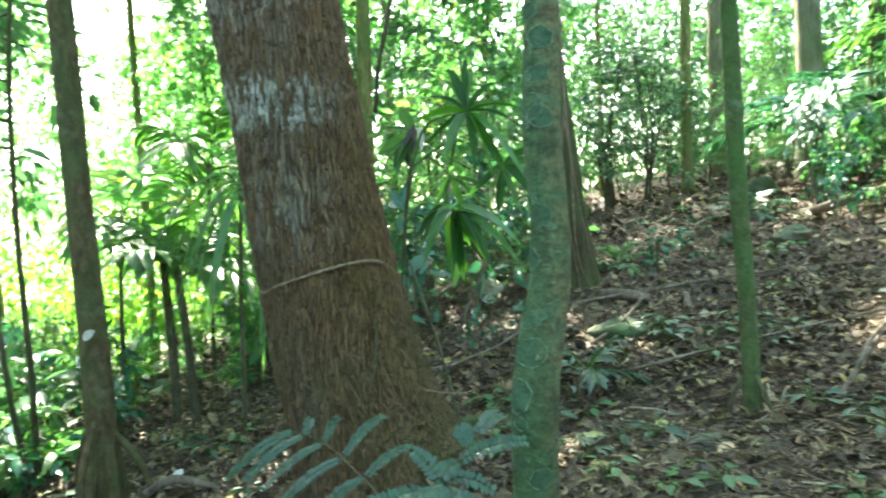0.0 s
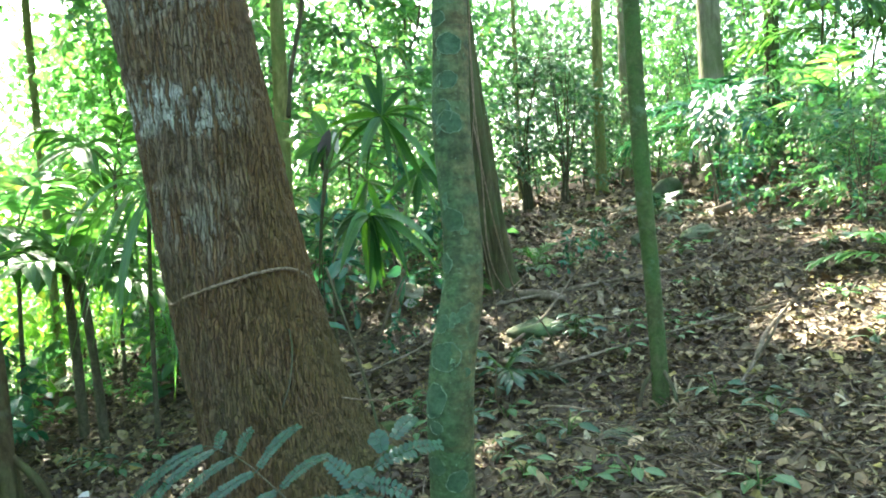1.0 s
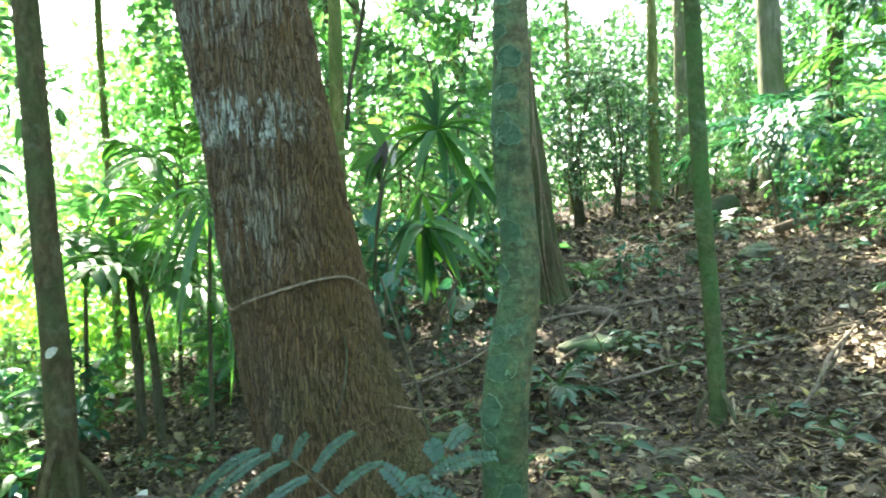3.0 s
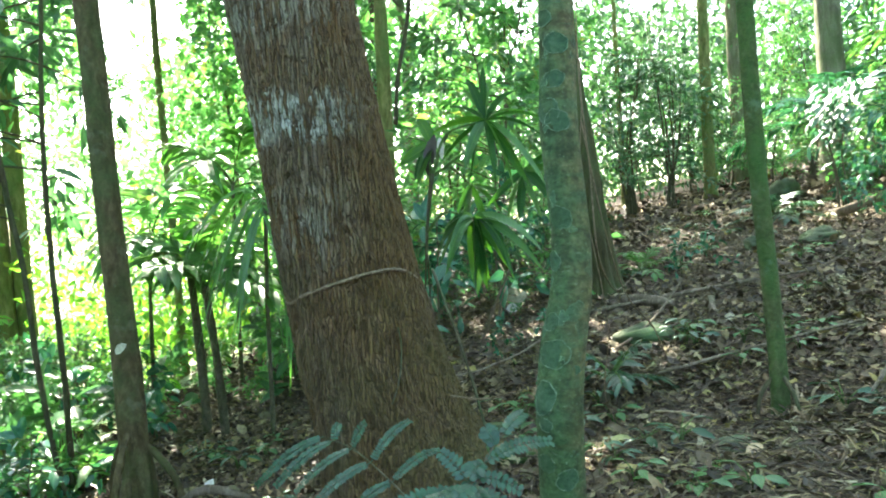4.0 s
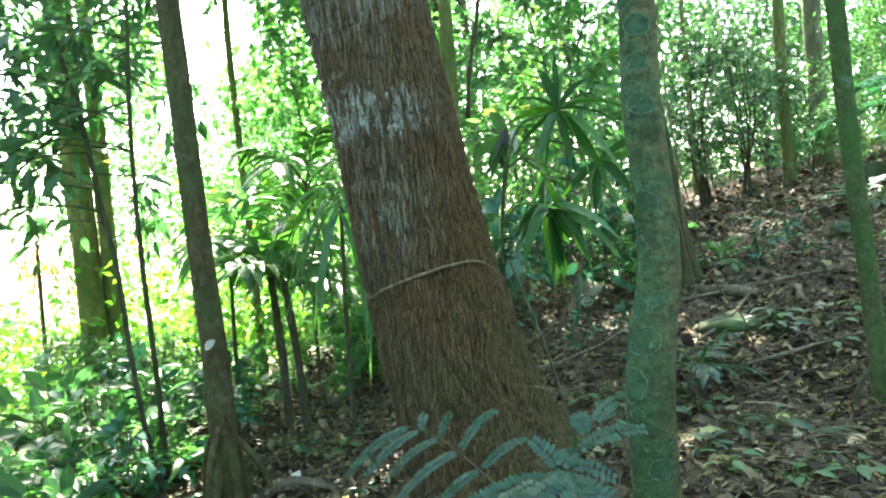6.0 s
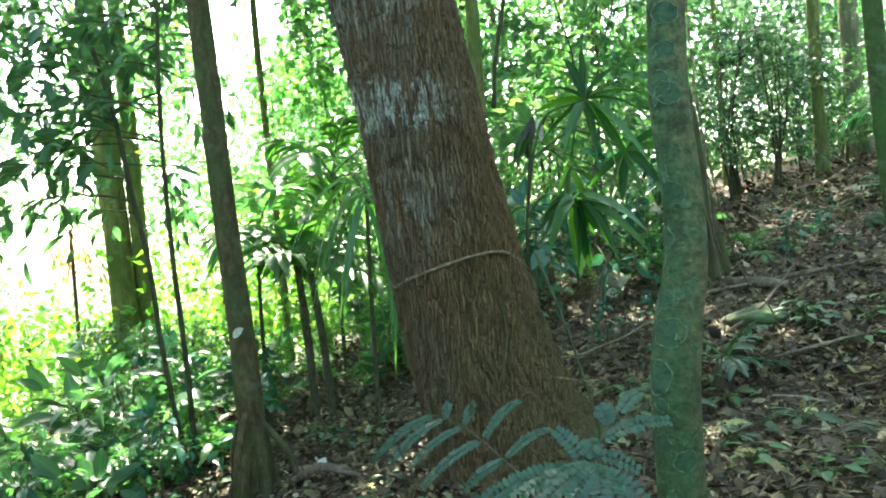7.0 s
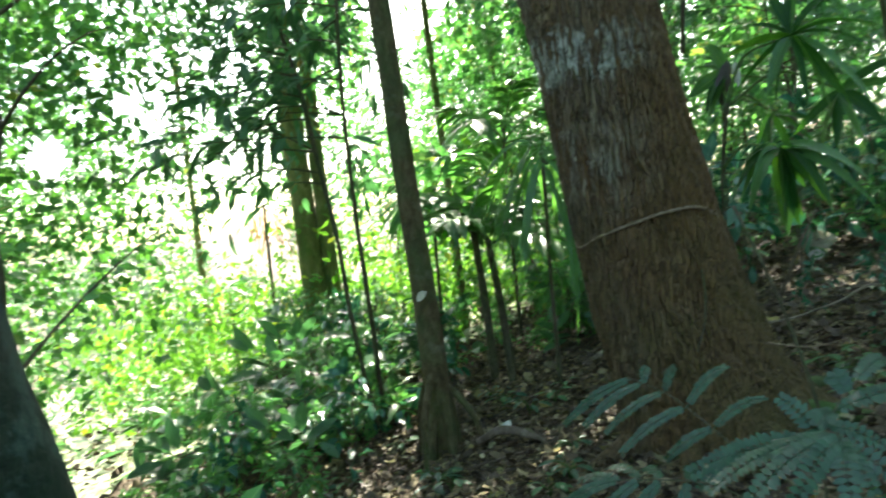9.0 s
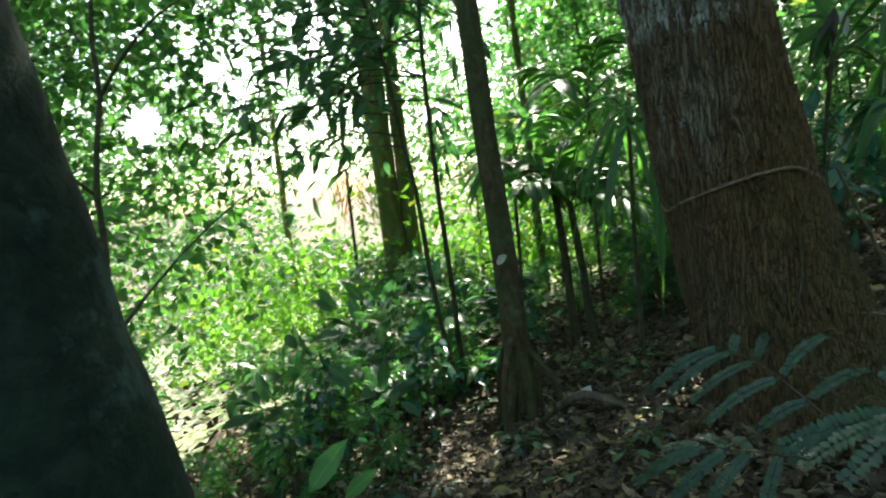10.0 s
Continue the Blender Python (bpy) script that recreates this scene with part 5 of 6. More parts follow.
    # an unseen bough added on the sun's line, to shade the near leaning tree
    c = np.repeat(np.array([-3.4, 5.8, 6.9]) + rng.normal(0, 1, (60, 3)) * np.array([0.7, 0.5, 0.6]), 60, 0)
    at = c + rng.normal(0, 1, c.shape) * 0.3
    leaves(s, at, rng.normal(0, 1, at.shape) + np.array([0, 0, -0.4]), np.array([0, 0, 1.0]) + rng.normal(0, 0.5, at.shape), rng.uniform(0.12, 0.2, len(at)), rng.uniform(0.05, 0.08, len(at)), "plain")
    tagged(part("canopy", s, LEAF_MID), "high leaf canopy, added out of view to block the sun", "foliage", kind="stuff")


far_woods()


# ---- palms and compound leaves ----
def frond(soup, rachis, base, turn, length, lift, pairs, leaf_l, leaf_w, droop, rng, sag=0.55, spread=0.9, tip=0.0, segs=4, bare=0.25, loose=0.15):
    """A feather leaf: the arching rib and its paired blades."""
    d = np.array([math.cos(turn), math.sin(turn), 0])
    u = np.linspace(0, 1, 14)[:, None]
    line = np.asarray(base) + length * (u * (d * math.cos(lift) + np.array([0, 0, math.sin(lift)])) - sag * u**2.2 * np.array([0, 0, 1.0]) * 0.7)
    tube(rachis, line, [0.010, 0.006, 0.003], 6)
    t = np.linspace(bare, 0.98, pairs)
    at = np.stack([np.interp(t, u[:, 0], line[:, q]) for q in range(3)], -1)
    way = unit(np.stack([np.interp(t, u[:, 0], np.gradient(line[:, q])) for q in range(3)], -1))
    side = unit(np.cross(way, np.array([0, 0, 1.0])))
    up = np.cross(side, way)
    size = leaf_l * (0.55 + 0.45 * np.sin(np.pi * np.clip(t * 0.85 + 0.1, 0, 1)))
    for s in (-1, 1):
        w = way * (0.55 + 0.5 * t[:, None]) + s * side * spread + up * 0.15 + rng.normal(0, loose, at.shape)
        strips(soup, at, w, up + rng.normal(0, 0.12, at.shape), size * rng.uniform(0.85, 1.1, pairs), leaf_w * rng.uniform(0.8, 1.15, pairs), droop * rng.uniform(0.7, 1.4, pairs), segs, 0.25, tip)


def palm(x, y, height, fronds, length, pairs, leaf_l, leaf_w, label, seed, droop=0.35, stem_r=0.022, sag=0.6, lifts=(0.2, 1.1), turns=None, tip=0.0, mat=LEAF_PALM, spread=0.9, top=None, group="understorey palms", split=False):
    rng = np.random.default_rng(seed)
    at = np.array([x, y, gz(x, y)])
    ob = thing("understorey_palm", at, label, "palm", group)
    tip_at = np.array([0.05, 0.02, height]) if top is None else rel(top, at)
    s = Soup()
    tube(s, curve_points([(0, 0, -0.06), tip_at * np.array([0.35, 0.35, 0.5]), tip_at], 16), [stem_r * 1.2, stem_r, stem_r * 0.9], 9, lambda g, l: 1 + 0.06 * np.sin(l * 70))
    part("stem", s, STEM, ob)
    for k in range(fronds):
        blade, rib = Soup(), Soup()
        turn = (2.4 * k + rng.uniform(-0.3, 0.3)) if turns is None else turns[k % len(turns)] + rng.uniform(-0.1, 0.1)
        lift = lifts[0] + (lifts[1] - lifts[0]) * (k + 0.5) / fronds
        frond(blade, rib, tip_at - np.array([0, 0, 0.05 * (fronds - k) / fronds]), turn, length * rng.uniform(0.85, 1.1), lift, pairs, leaf_l, leaf_w, droop, rng, sag, spread, tip)
        if split:
            f = part("frond", rib, GREEN_STEM, ob)
            verts, uvs, n = np.concatenate(blade.v), np.concatenate(blade.uv), 15
            quads = blade.f[0][:8]
            for b in range(0, len(verts), n):
                one = Soup()
                one.add(verts[b:b + n], quads, uvs[b:b + n])
                part("leaflet", one, mat, f)
        else:
            f = part("frond", blade, mat, ob)
            part("rib", rib, GREEN_STEM, f)
    return ob


palm(-1.42, 4.42, 1.50, 4, 0.50, 7, 0.50, 0.034, "palm with long hanging ribbon-like leaflets", 23, droop=1.5, lifts=(0.2, 1.3), sag=1.2, turns=(-0.4, 1.2, -1.3, 2.8), split=True, stem_r=0.014)
palm(-2.06, 4.80, 1.02, 6, 0.72, 8, 0.34, 0.075, "stout-stemmed young palm with broad glossy leaflets", 24, stem_r=0.031, droop=0.5, lifts=(0.35, 1.25), top=(-2.10, 4.80, 1.20))
palm(-1.83, 4.60, 0.90, 5, 0.66, 8, 0.32, 0.07, "dark-stemmed young palm with broad arching leaflets", 25, stem_r=0.028, droop=0.5, lifts=(0.35, 1.2), top=(-1.90, 4.60, 1.12))
palm(-2.75, 5.3, 1.5, 7, 0.95, 13, 0.42, 0.06, "palm with bright fronds lit from behind", 26, stem_r=0.016, droop=0.5, lifts=(0.0, 1.2), mat=LEAF_BRIGHT)
palm(-2.45, 6.3, 1.9, 6, 1.0, 13, 0.42, 0.06, "slender palm with arching feathered fronds", 36, stem_r=0.016, droop=0.5, lifts=(0.1, 1.2))
palm(-3.05, 3.95, 0.25, 5, 0.50, 12, 0.16, 0.022, "small palm with glinting blue-green fronds", 37, mat=LEAF_GLOSS, droop=0.5)
palm(3.75, 8.35, 0.75, 9, 1.2, 16, 0.40, 0.06, "upslope palm with fronds glinting in the sun", 26, mat=LEAF_GLOSS)
palm(4.5, 7.2, 0.8, 8, 1.1, 14, 0.30, 0.045, "palm with bright yellow-green fronds on the slope", 27, mat=LEAF_BRIGHT)
palm(5.4, 8.4, 1.6, 8, 1.4, 14, 0.45, 0.06, "arching palm on the upper slope", 28)
palm(-7.6, 7.6, 1.0, 8, 1.4, 16, 0.5, 0.05, "palm lit from behind beside the clearing", 30, mat=LEAF_BRIGHT)
palm(-5.9, 6.7, 2.3, 3, 0.45, 10, 0.36, 0.015, "dead palm with hanging orange-brown fronds", 31, mat=LEAF_ORANGE, droop=0.9, sag=1.2, lifts=(-0.6, 0.5))


def fan_leaf(plant_ob, at, hub, foot, bow, tips, width, droop, mats, seed, seg_face=(0, -0.7, 0.7)):
    """A palmate leaf: its stalk from foot over bow to hub, and pleated segments that part from the hub and hang at their ends."""
    rng = np.random.default_rng(seed)
    hub = np.array(hub) - at
    s = Soup()
    tube(s, curve_points([np.array(foot) - at, np.array(bow) - at, hub], 14), [0.010, 0.007, 0.005], 7)
    leaf = part("fan_leaf", s, GREEN_STEM, plant_ob)
    for k, tip in enumerate(tips):
        d = (np.array(tip) - at - hub) * rng.uniform(0.82, 1.12) + rng.normal(0, 0.028, 3)
        fall = droop * rng.uniform(0.5, 1.8)
        v = d + np.array([0, 0, fall])
        size = np.linalg.norm(v)
        one = Soup()
        strips(one, hub[None], v[None], (np.array(seg_face) + rng.normal(0, 0.6, 3))[None], size, width * rng.uniform(0.6, 1.2), fall / size, 7, 0.45, 0.04)
        part("leaf_segment", one, mats[k % len(mats)], leaf)


def fan_palm():
    at = np.array([-0.28, 3.9, gz(-0.28, 3.9)])
    ob = thing("fan_palm", at, "fan palm with pleated dark green leaves beside the trunk", "palm", "understorey palms")
    s = Soup()
    tube(s, curve_points(rel([(-0.28, 3.9, at[2] - 0.05), (-0.276, 3.9, 1.08), (-0.241, 3.9, 1.446), (-0.198, 3.9, 1.718)], at), 24), [0.006, 0.0045, 0.005, 0.014], 8)
    part("stem", s, BARK_DARK, ob)
    top = (-0.20, 3.9, 1.70)
    fan_leaf(ob, at, (0.106, 3.95, 1.985), top, (-0.10, 3.92, 1.93),
             [(-0.16, 4.0, 2.12), (-0.09, 4.02, 2.24), (0.0, 4.04, 2.28), (0.10, 4.06, 2.27), (0.20, 4.06, 2.22), (0.31, 4.05, 2.13), (0.42, 4.0, 2.02), (0.46, 3.97, 1.93), (0.47, 3.92, 1.78), (0.44, 3.86, 1.60),
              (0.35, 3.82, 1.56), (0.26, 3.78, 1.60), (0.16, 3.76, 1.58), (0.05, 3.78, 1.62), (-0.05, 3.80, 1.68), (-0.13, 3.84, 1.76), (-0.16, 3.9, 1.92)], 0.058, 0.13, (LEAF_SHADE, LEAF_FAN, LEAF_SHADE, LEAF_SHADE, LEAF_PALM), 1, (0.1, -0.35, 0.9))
    fan_leaf(ob, at, (0.012, 3.9, 1.455), (-0.245, 3.9, 1.40), (-0.14, 3.9, 1.50),
             [(-0.20, 3.86, 1.40), (-0.22, 3.80, 1.28), (-0.17, 3.76, 1.18), (-0.08, 3.72, 1.16), (-0.01, 3.70, 1.09), (0.03, 3.68, 1.08), (0.05, 3.66, 1.05), (0.11, 3.70, 1.11), (0.21, 3.8, 1.2), (0.14, 3.78, 1.25), (0.18, 3.72, 1.14), (0.25, 3.74, 1.13), (0.31, 3.78, 1.14), (0.30, 3.84, 1.27)],
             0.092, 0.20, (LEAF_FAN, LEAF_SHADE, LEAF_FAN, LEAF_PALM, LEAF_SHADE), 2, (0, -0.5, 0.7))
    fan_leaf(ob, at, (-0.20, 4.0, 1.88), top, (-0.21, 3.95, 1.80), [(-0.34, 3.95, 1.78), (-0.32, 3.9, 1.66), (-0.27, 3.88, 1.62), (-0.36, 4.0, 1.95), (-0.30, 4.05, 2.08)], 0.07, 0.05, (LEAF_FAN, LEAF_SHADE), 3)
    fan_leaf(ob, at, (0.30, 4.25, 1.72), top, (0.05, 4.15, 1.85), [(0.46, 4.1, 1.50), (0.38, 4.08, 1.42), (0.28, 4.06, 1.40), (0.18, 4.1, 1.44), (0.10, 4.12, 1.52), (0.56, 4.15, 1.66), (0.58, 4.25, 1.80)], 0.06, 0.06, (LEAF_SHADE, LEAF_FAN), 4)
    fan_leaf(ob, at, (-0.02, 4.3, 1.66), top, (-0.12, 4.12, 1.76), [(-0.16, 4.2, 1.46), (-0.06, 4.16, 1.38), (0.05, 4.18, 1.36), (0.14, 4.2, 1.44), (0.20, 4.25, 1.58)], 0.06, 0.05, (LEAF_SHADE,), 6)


fan_palm()


def glinting_bush():
    """A bush on the slope whose smooth leaves turn their faces to the falling light."""
    rng = np.random.default_rng(91)
    at = np.array([3.27, 7.2, gz(3.27, 7.2)])
    ob = thing("bush", at, "bush with smooth leaves shining white in the sun", "shrub", "forest undergrowth")
    green = Soup()
    for q in range(4):
        wood = Soup()
        tip = np.array([rng.uniform(-0.3, 0.3), rng.uniform(-0.2, 0.2), rng.uniform(0.8, 1.1)])
        tube(wood, curve_points([(0.05 * q, 0, -0.06), tip * np.array([0.3, 0.3, 0.5]), tip], 12), [0.012, 0.008, 0.004], 6)
        part("stem", wood, STEM, ob)
    m = 260
    c = np.array([0, 0, 0.92]) + rng.normal(0, 1, (m, 3)) * np.array([0.13, 0.13, 0.16])
    way = np.stack([rng.normal(-0.5, 0.4, m), rng.normal(-0.2, 0.4, m), rng.normal(-0.6, 0.3, m)], -1)
    leaves(green, c, way, np.array([-0.74, -0.25, 0.63]) + rng.normal(0, 0.28, (m, 3)), rng.uniform(0.10, 0.17, m), rng.uniform(0.035, 0.05, m), "oval")
    part("foliage", green, LEAF_SHINE, ob)


glinting_bush()


def feathery_plant(foot, stem_top, label, seed, fronds, leaflet=0.020):
    """Low plant with twice-feathered leaves; each frond: the bend of its stalk, the places along its rib, and (place on the rib, tip) of its pinnae."""
    rng = np.random.default_rng(seed)
    at = np.array([foot[0], foot[1], gz(*foot)])
    ob = thing("feathery_plant", at, label, "plant", "feathery plants")
    s = Soup()
    tube(s, curve_points([(0, 0, -0.04), rel(stem_top, at) * np.array([0.6, 0.4, 0.55]), rel(stem_top, at)], 10), [0.007, 0.006, 0.004], 7)
    part("stem", s, STEM, ob)
    for rib_pts, pinnae in fronds:
        rib = Soup()
        line = curve_points(rel([stem_top] + rib_pts, at), 24)
        tube(rib, line, [0.0035, 0.0028, 0.0016], 6)
        frond_ob = part("compound_leaf", rib, STEM, ob)
        u = np.linspace(0, 1, 24)
        for share, tip in pinnae:
            p0 = np.array([np.interp(share, u, line[:, q]) for q in range(3)])
            d = rel(tip, at) - p0
            size = np.linalg.norm(d)
            v = np.linspace(0, 1, 9)[:, None]
            pin = p0 + v * d + (v * (1 - v)) * np.array([0, 0, 0.35 * size])
            blade = Soup()
            tube(blade, pin, [0.0020, 0.0016, 0.0009], 4)
            m = max(8, int(size / (leaflet * 0.50)))
            tt = np.linspace(0.07, 0.99, m)
            q0 = np.stack([np.interp(tt, v[:, 0], pin[:, c]) for c in range(3)], -1)
            pw = unit(np.stack([np.interp(tt, v[:, 0], np.gradient(pin[:, c])) for c in range(3)], -1))
            face = unit(np.array([0.12, -0.55, 0.8]) + rng.normal(0, 0.25, 3))
            ps = unit(np.cross(pw, face))
            nn = np.cross(ps, pw)
            for g in (-1, 1):
                ll = leaflet * (0.62 + 0.5 * np.sin(np.pi * np.clip(tt, 0, 0.92))) * rng.uniform(0.9, 1.12, m)
                leaves(blade, q0, g * ps + pw * 0.30 + nn * 0.10 + rng.normal(0, 0.06, q0.shape), nn + rng.normal(0, 0.13, q0.shape), ll, leaflet * 0.58, "oval")
            part("pinna", blade, LEAF_TEAL, frond_ob)
    return ob


feathery_plant((-0.02, 2.12), (-0.02, 2.14, 0.45), "low plant with feathery blue-green compound leaves", 51, [
    ([(-0.10, 2.25, 0.562), (-0.22, 2.35, 0.637), (-0.344, 2.45, 0.689), (-0.458, 2.50, 0.718)],
     [(0.46, (-0.045, 2.50, 0.661)), (0.46, (-0.325, 2.30, 0.52)), (0.64, (-0.162, 2.60, 0.737)), (0.64, (-0.459, 2.28, 0.54)), (0.80, (-0.328, 2.60, 0.735)), (0.80, (-0.539, 2.40, 0.559)),
      (0.93, (-0.418, 2.56, 0.745)), (0.93, (-0.609, 2.40, 0.581)), (1.0, (-0.698, 2.45, 0.564)), (0.30, (-0.22, 2.2, 0.48))]),
    ([(-0.18, 2.12, 0.53), (-0.30, 2.10, 0.54), (-0.42, 2.10, 0.53)],
     [(0.55, (-0.27, 1.98, 0.36)), (0.55, (-0.25, 2.28, 0.50)), (0.72, (-0.42, 2.00, 0.37)), (0.72, (-0.40, 2.28, 0.49)), (0.86, (-0.516, 2.02, 0.38)), (0.86, (-0.50, 2.25, 0.50)), (1.0, (-0.63, 2.08, 0.41)), (1.0, (-0.56, 2.14, 0.50))]),
])
feathery_plant((0.12, 2.0), (0.11, 2.0, 0.60), "low plant with feathery blue-green compound leaves", 52, [
    ([(0.12, 2.05, 0.70), (0.159, 2.12, 0.775), (0.20, 2.15, 0.82)],
     [(0.35, (0.025, 2.08, 0.79)), (0.35, (0.216, 2.03, 0.63)), (0.65, (0.105, 2.05, 0.735)), (0.65, (0.335, 2.18, 0.785)), (0.85, (0.15, 2.16, 0.835)), (1.0, (0.26, 2.2, 0.865)), (0.5, (0.24, 2.08, 0.68))]),
    ([(0.12, 1.93, 0.72), (0.14, 1.87, 0.78), (0.15, 1.82, 0.785)],
     [(0.6, (-0.17, 1.84, 0.675)), (0.6, (0.25, 1.87, 0.683)), (0.75, (-0.12, 1.76, 0.67)), (0.75, (0.21, 1.78, 0.67)), (0.88, (-0.04, 1.72, 0.665)), (1.0, (0.06, 1.68, 0.70)), (0.95, (0.16, 1.70, 0.69))]),
], leaflet=0.029)


# ---- cord, vines, stems ----
def round_trunk(z, turn, out=0.0):
    """A place on the skin of the thick trunk, by height and turn (0: towards +x)."""
    zs = [0.02, 0.45, 0.80, 1.36, 2.01, 2.45]
    cx, cy = np.interp(z, zs, [-0.28, -0.40, -0.49, -0.57, -0.65, -0.71]), np.interp(z, zs, [3.36, 3.37, 3.37, 3.36, 3.32, 3.28])
    r = 0.292 + 0.010 * (1.4 - z) + 0.09 * math.exp(-(z - 0.12) / 0.28) + 0.03 * math.exp(-max(z - 0.1, 0) / 0.8) + out
    return (cx + r * math.cos(turn), cy + r * math.sin(turn), z)


def cord_vine():
    pts = []
    for turn, z, gap in ((-4.2, 1.10, 0.006), (-3.6, 1.15, 0.006), (-3.1, 1.20, 0.006), (-2.85, 1.16, 0.012), (-2.65, 1.128, 0.012), (-2.06, 1.168, 0.010), (-1.65, 1.203, 0.010), (-1.31, 1.231, 0.010), (-0.96, 1.251, 0.010),
                         (-0.56, 1.252, 0.012), (-0.23, 1.216, 0.016), (0.08, 1.154, 0.024), (0.25, 1.069, 0.040), (0.42, 0.97, 0.048), (0.7, 0.90, 0.03), (1.1, 0.88, 0.01)):
        pts.append(round_trunk(z, turn, gap))
    s = Soup()
    tube(s, curve_points(pts, 160), 0.0075, 9, lambda g, l: 1 + 0.22 * np.sin(2 * g + l * 160) + 0.2 * (vnoise(g, l * 40, 2) - 0.5))
    ob = part("cord", s, CORD)
    tagged(ob, "pale dry vine cord wound round the thick trunk", "vine")


cord_vine()
s = Soup()
tube(s, curve_points([round_trunk(z, turn, 0.022) for z, turn in ((1.0, -0.80), (0.92, -0.82), (0.85, -0.88), (0.76, -1.0), (0.677, -1.17))], 30), [0.003, 0.004, 0.003], 6)
tagged(part("hanging_twig", s, STEM), "thin bare twig hanging on the thick trunk's bark", "twig")


def vine(name, pts, r, mat, label, n=40, category="vine"):
    s = Soup()
    tube(s, curve_points(pts, n), r, 7, lambda g, l: 1 + 0.15 * np.sin(g * 2 + l * 30))
    return tagged(part(name, s, mat), label, category)


vine("hanging_vine", [(-0.30, 3.95, 0.45), (-0.27, 4.0, 0.9), (-0.26, 4.02, 1.4), (-0.20, 4.05, 1.75), (-0.12, 4.1, 1.95)], [0.005, 0.004, 0.006], BARK_DARK, "thin dark stem rising beside the thick trunk")
vine("hanging_vine", [(-0.38, 3.9, 2.0), (-0.36, 3.95, 2.25), (-0.30, 4.0, 2.55), (-0.22, 4.0, 3.2)], [0.012, 0.012], BARK_DARK, "dark looping liana behind the thick trunk")
vine("hanging_vine", [(0.50, 2.45, 1.75), (0.56, 2.6, 1.45), (0.66, 2.9, 1.15), (0.85, 3.4, 0.9), (1.0, 3.9, 0.62)], [0.0025, 0.003], CORD, "thin pale vine slung from the lichened tree")
vine("hanging_vine", [(0.52, 2.60, 2.3), (0.51, 2.56, 1.9), (0.525, 2.52, 1.6), (0.53, 2.50, 1.35), (0.60, 2.8, 1.18), (0.72, 3.3, 1.12), (0.8, 3.5, 1.15)], [0.002, 0.0028, 0.002], CORD, "thin pale vine clinging to the lichened tree")
vine("hanging_vine", [(0.47, 2.60, 2.5), (0.515, 2.57, 1.85), (0.49, 2.50, 1.55), (0.525, 2.49, 1.3), (0.56, 2.56, 1.05), (0.545, 2.66, 0.8), (0.70, 3.0, 0.5)], [0.0016, 0.002], CORD, "thin brown vine climbing the lichened tree")
vine("hanging_vine", [(-0.18, 3.55, 1.22), (-0.10, 3.38, 1.05), (-0.02, 3.25, 0.85), (0.05, 3.15, 0.62), (0.12, 3.1, 0.30)], [0.007, 0.006], BARK_DARK, "dark vine stem running down behind the thick trunk")
vine("dry_twig", [(0.86, 3.55, 0.47), (0.97, 3.50, 0.475), (1.10, 3.44, 0.455)], [0.006, 0.007, 0.004], HUSK, "pale straight stick on dead leaves", category="twig")
vine("dry_twig", [(-0.06, 3.0, 0.72), (0.08, 3.05, 0.69), (0.22, 3.1, 0.71)], [0.004, 0.002], CORD, "pale dry twig sticking out beside the trunk", category="twig")


# ---- forest floor ----
def bare(x, y):
    """How bare of leaves the soil is (0 to 1): a few scuffed patches beside the mossy sapling."""
    out = np.zeros(len(x))
    for cx, cy, r in ((1.27, 3.12, 0.30), (1.20, 2.68, 0.26), (0.98, 3.6, 0.16), (1.75, 3.0, 0.2), (1.62, 4.3, 0.25)):
        d = np.hypot(x - cx, y - cy) / r + 0.7 * (vnoise(x * 7, y * 7, 61) - 0.5)
        out = np.maximum(out, np.clip(1.7 - 1.4 * d, 0, 0.78))
    return out


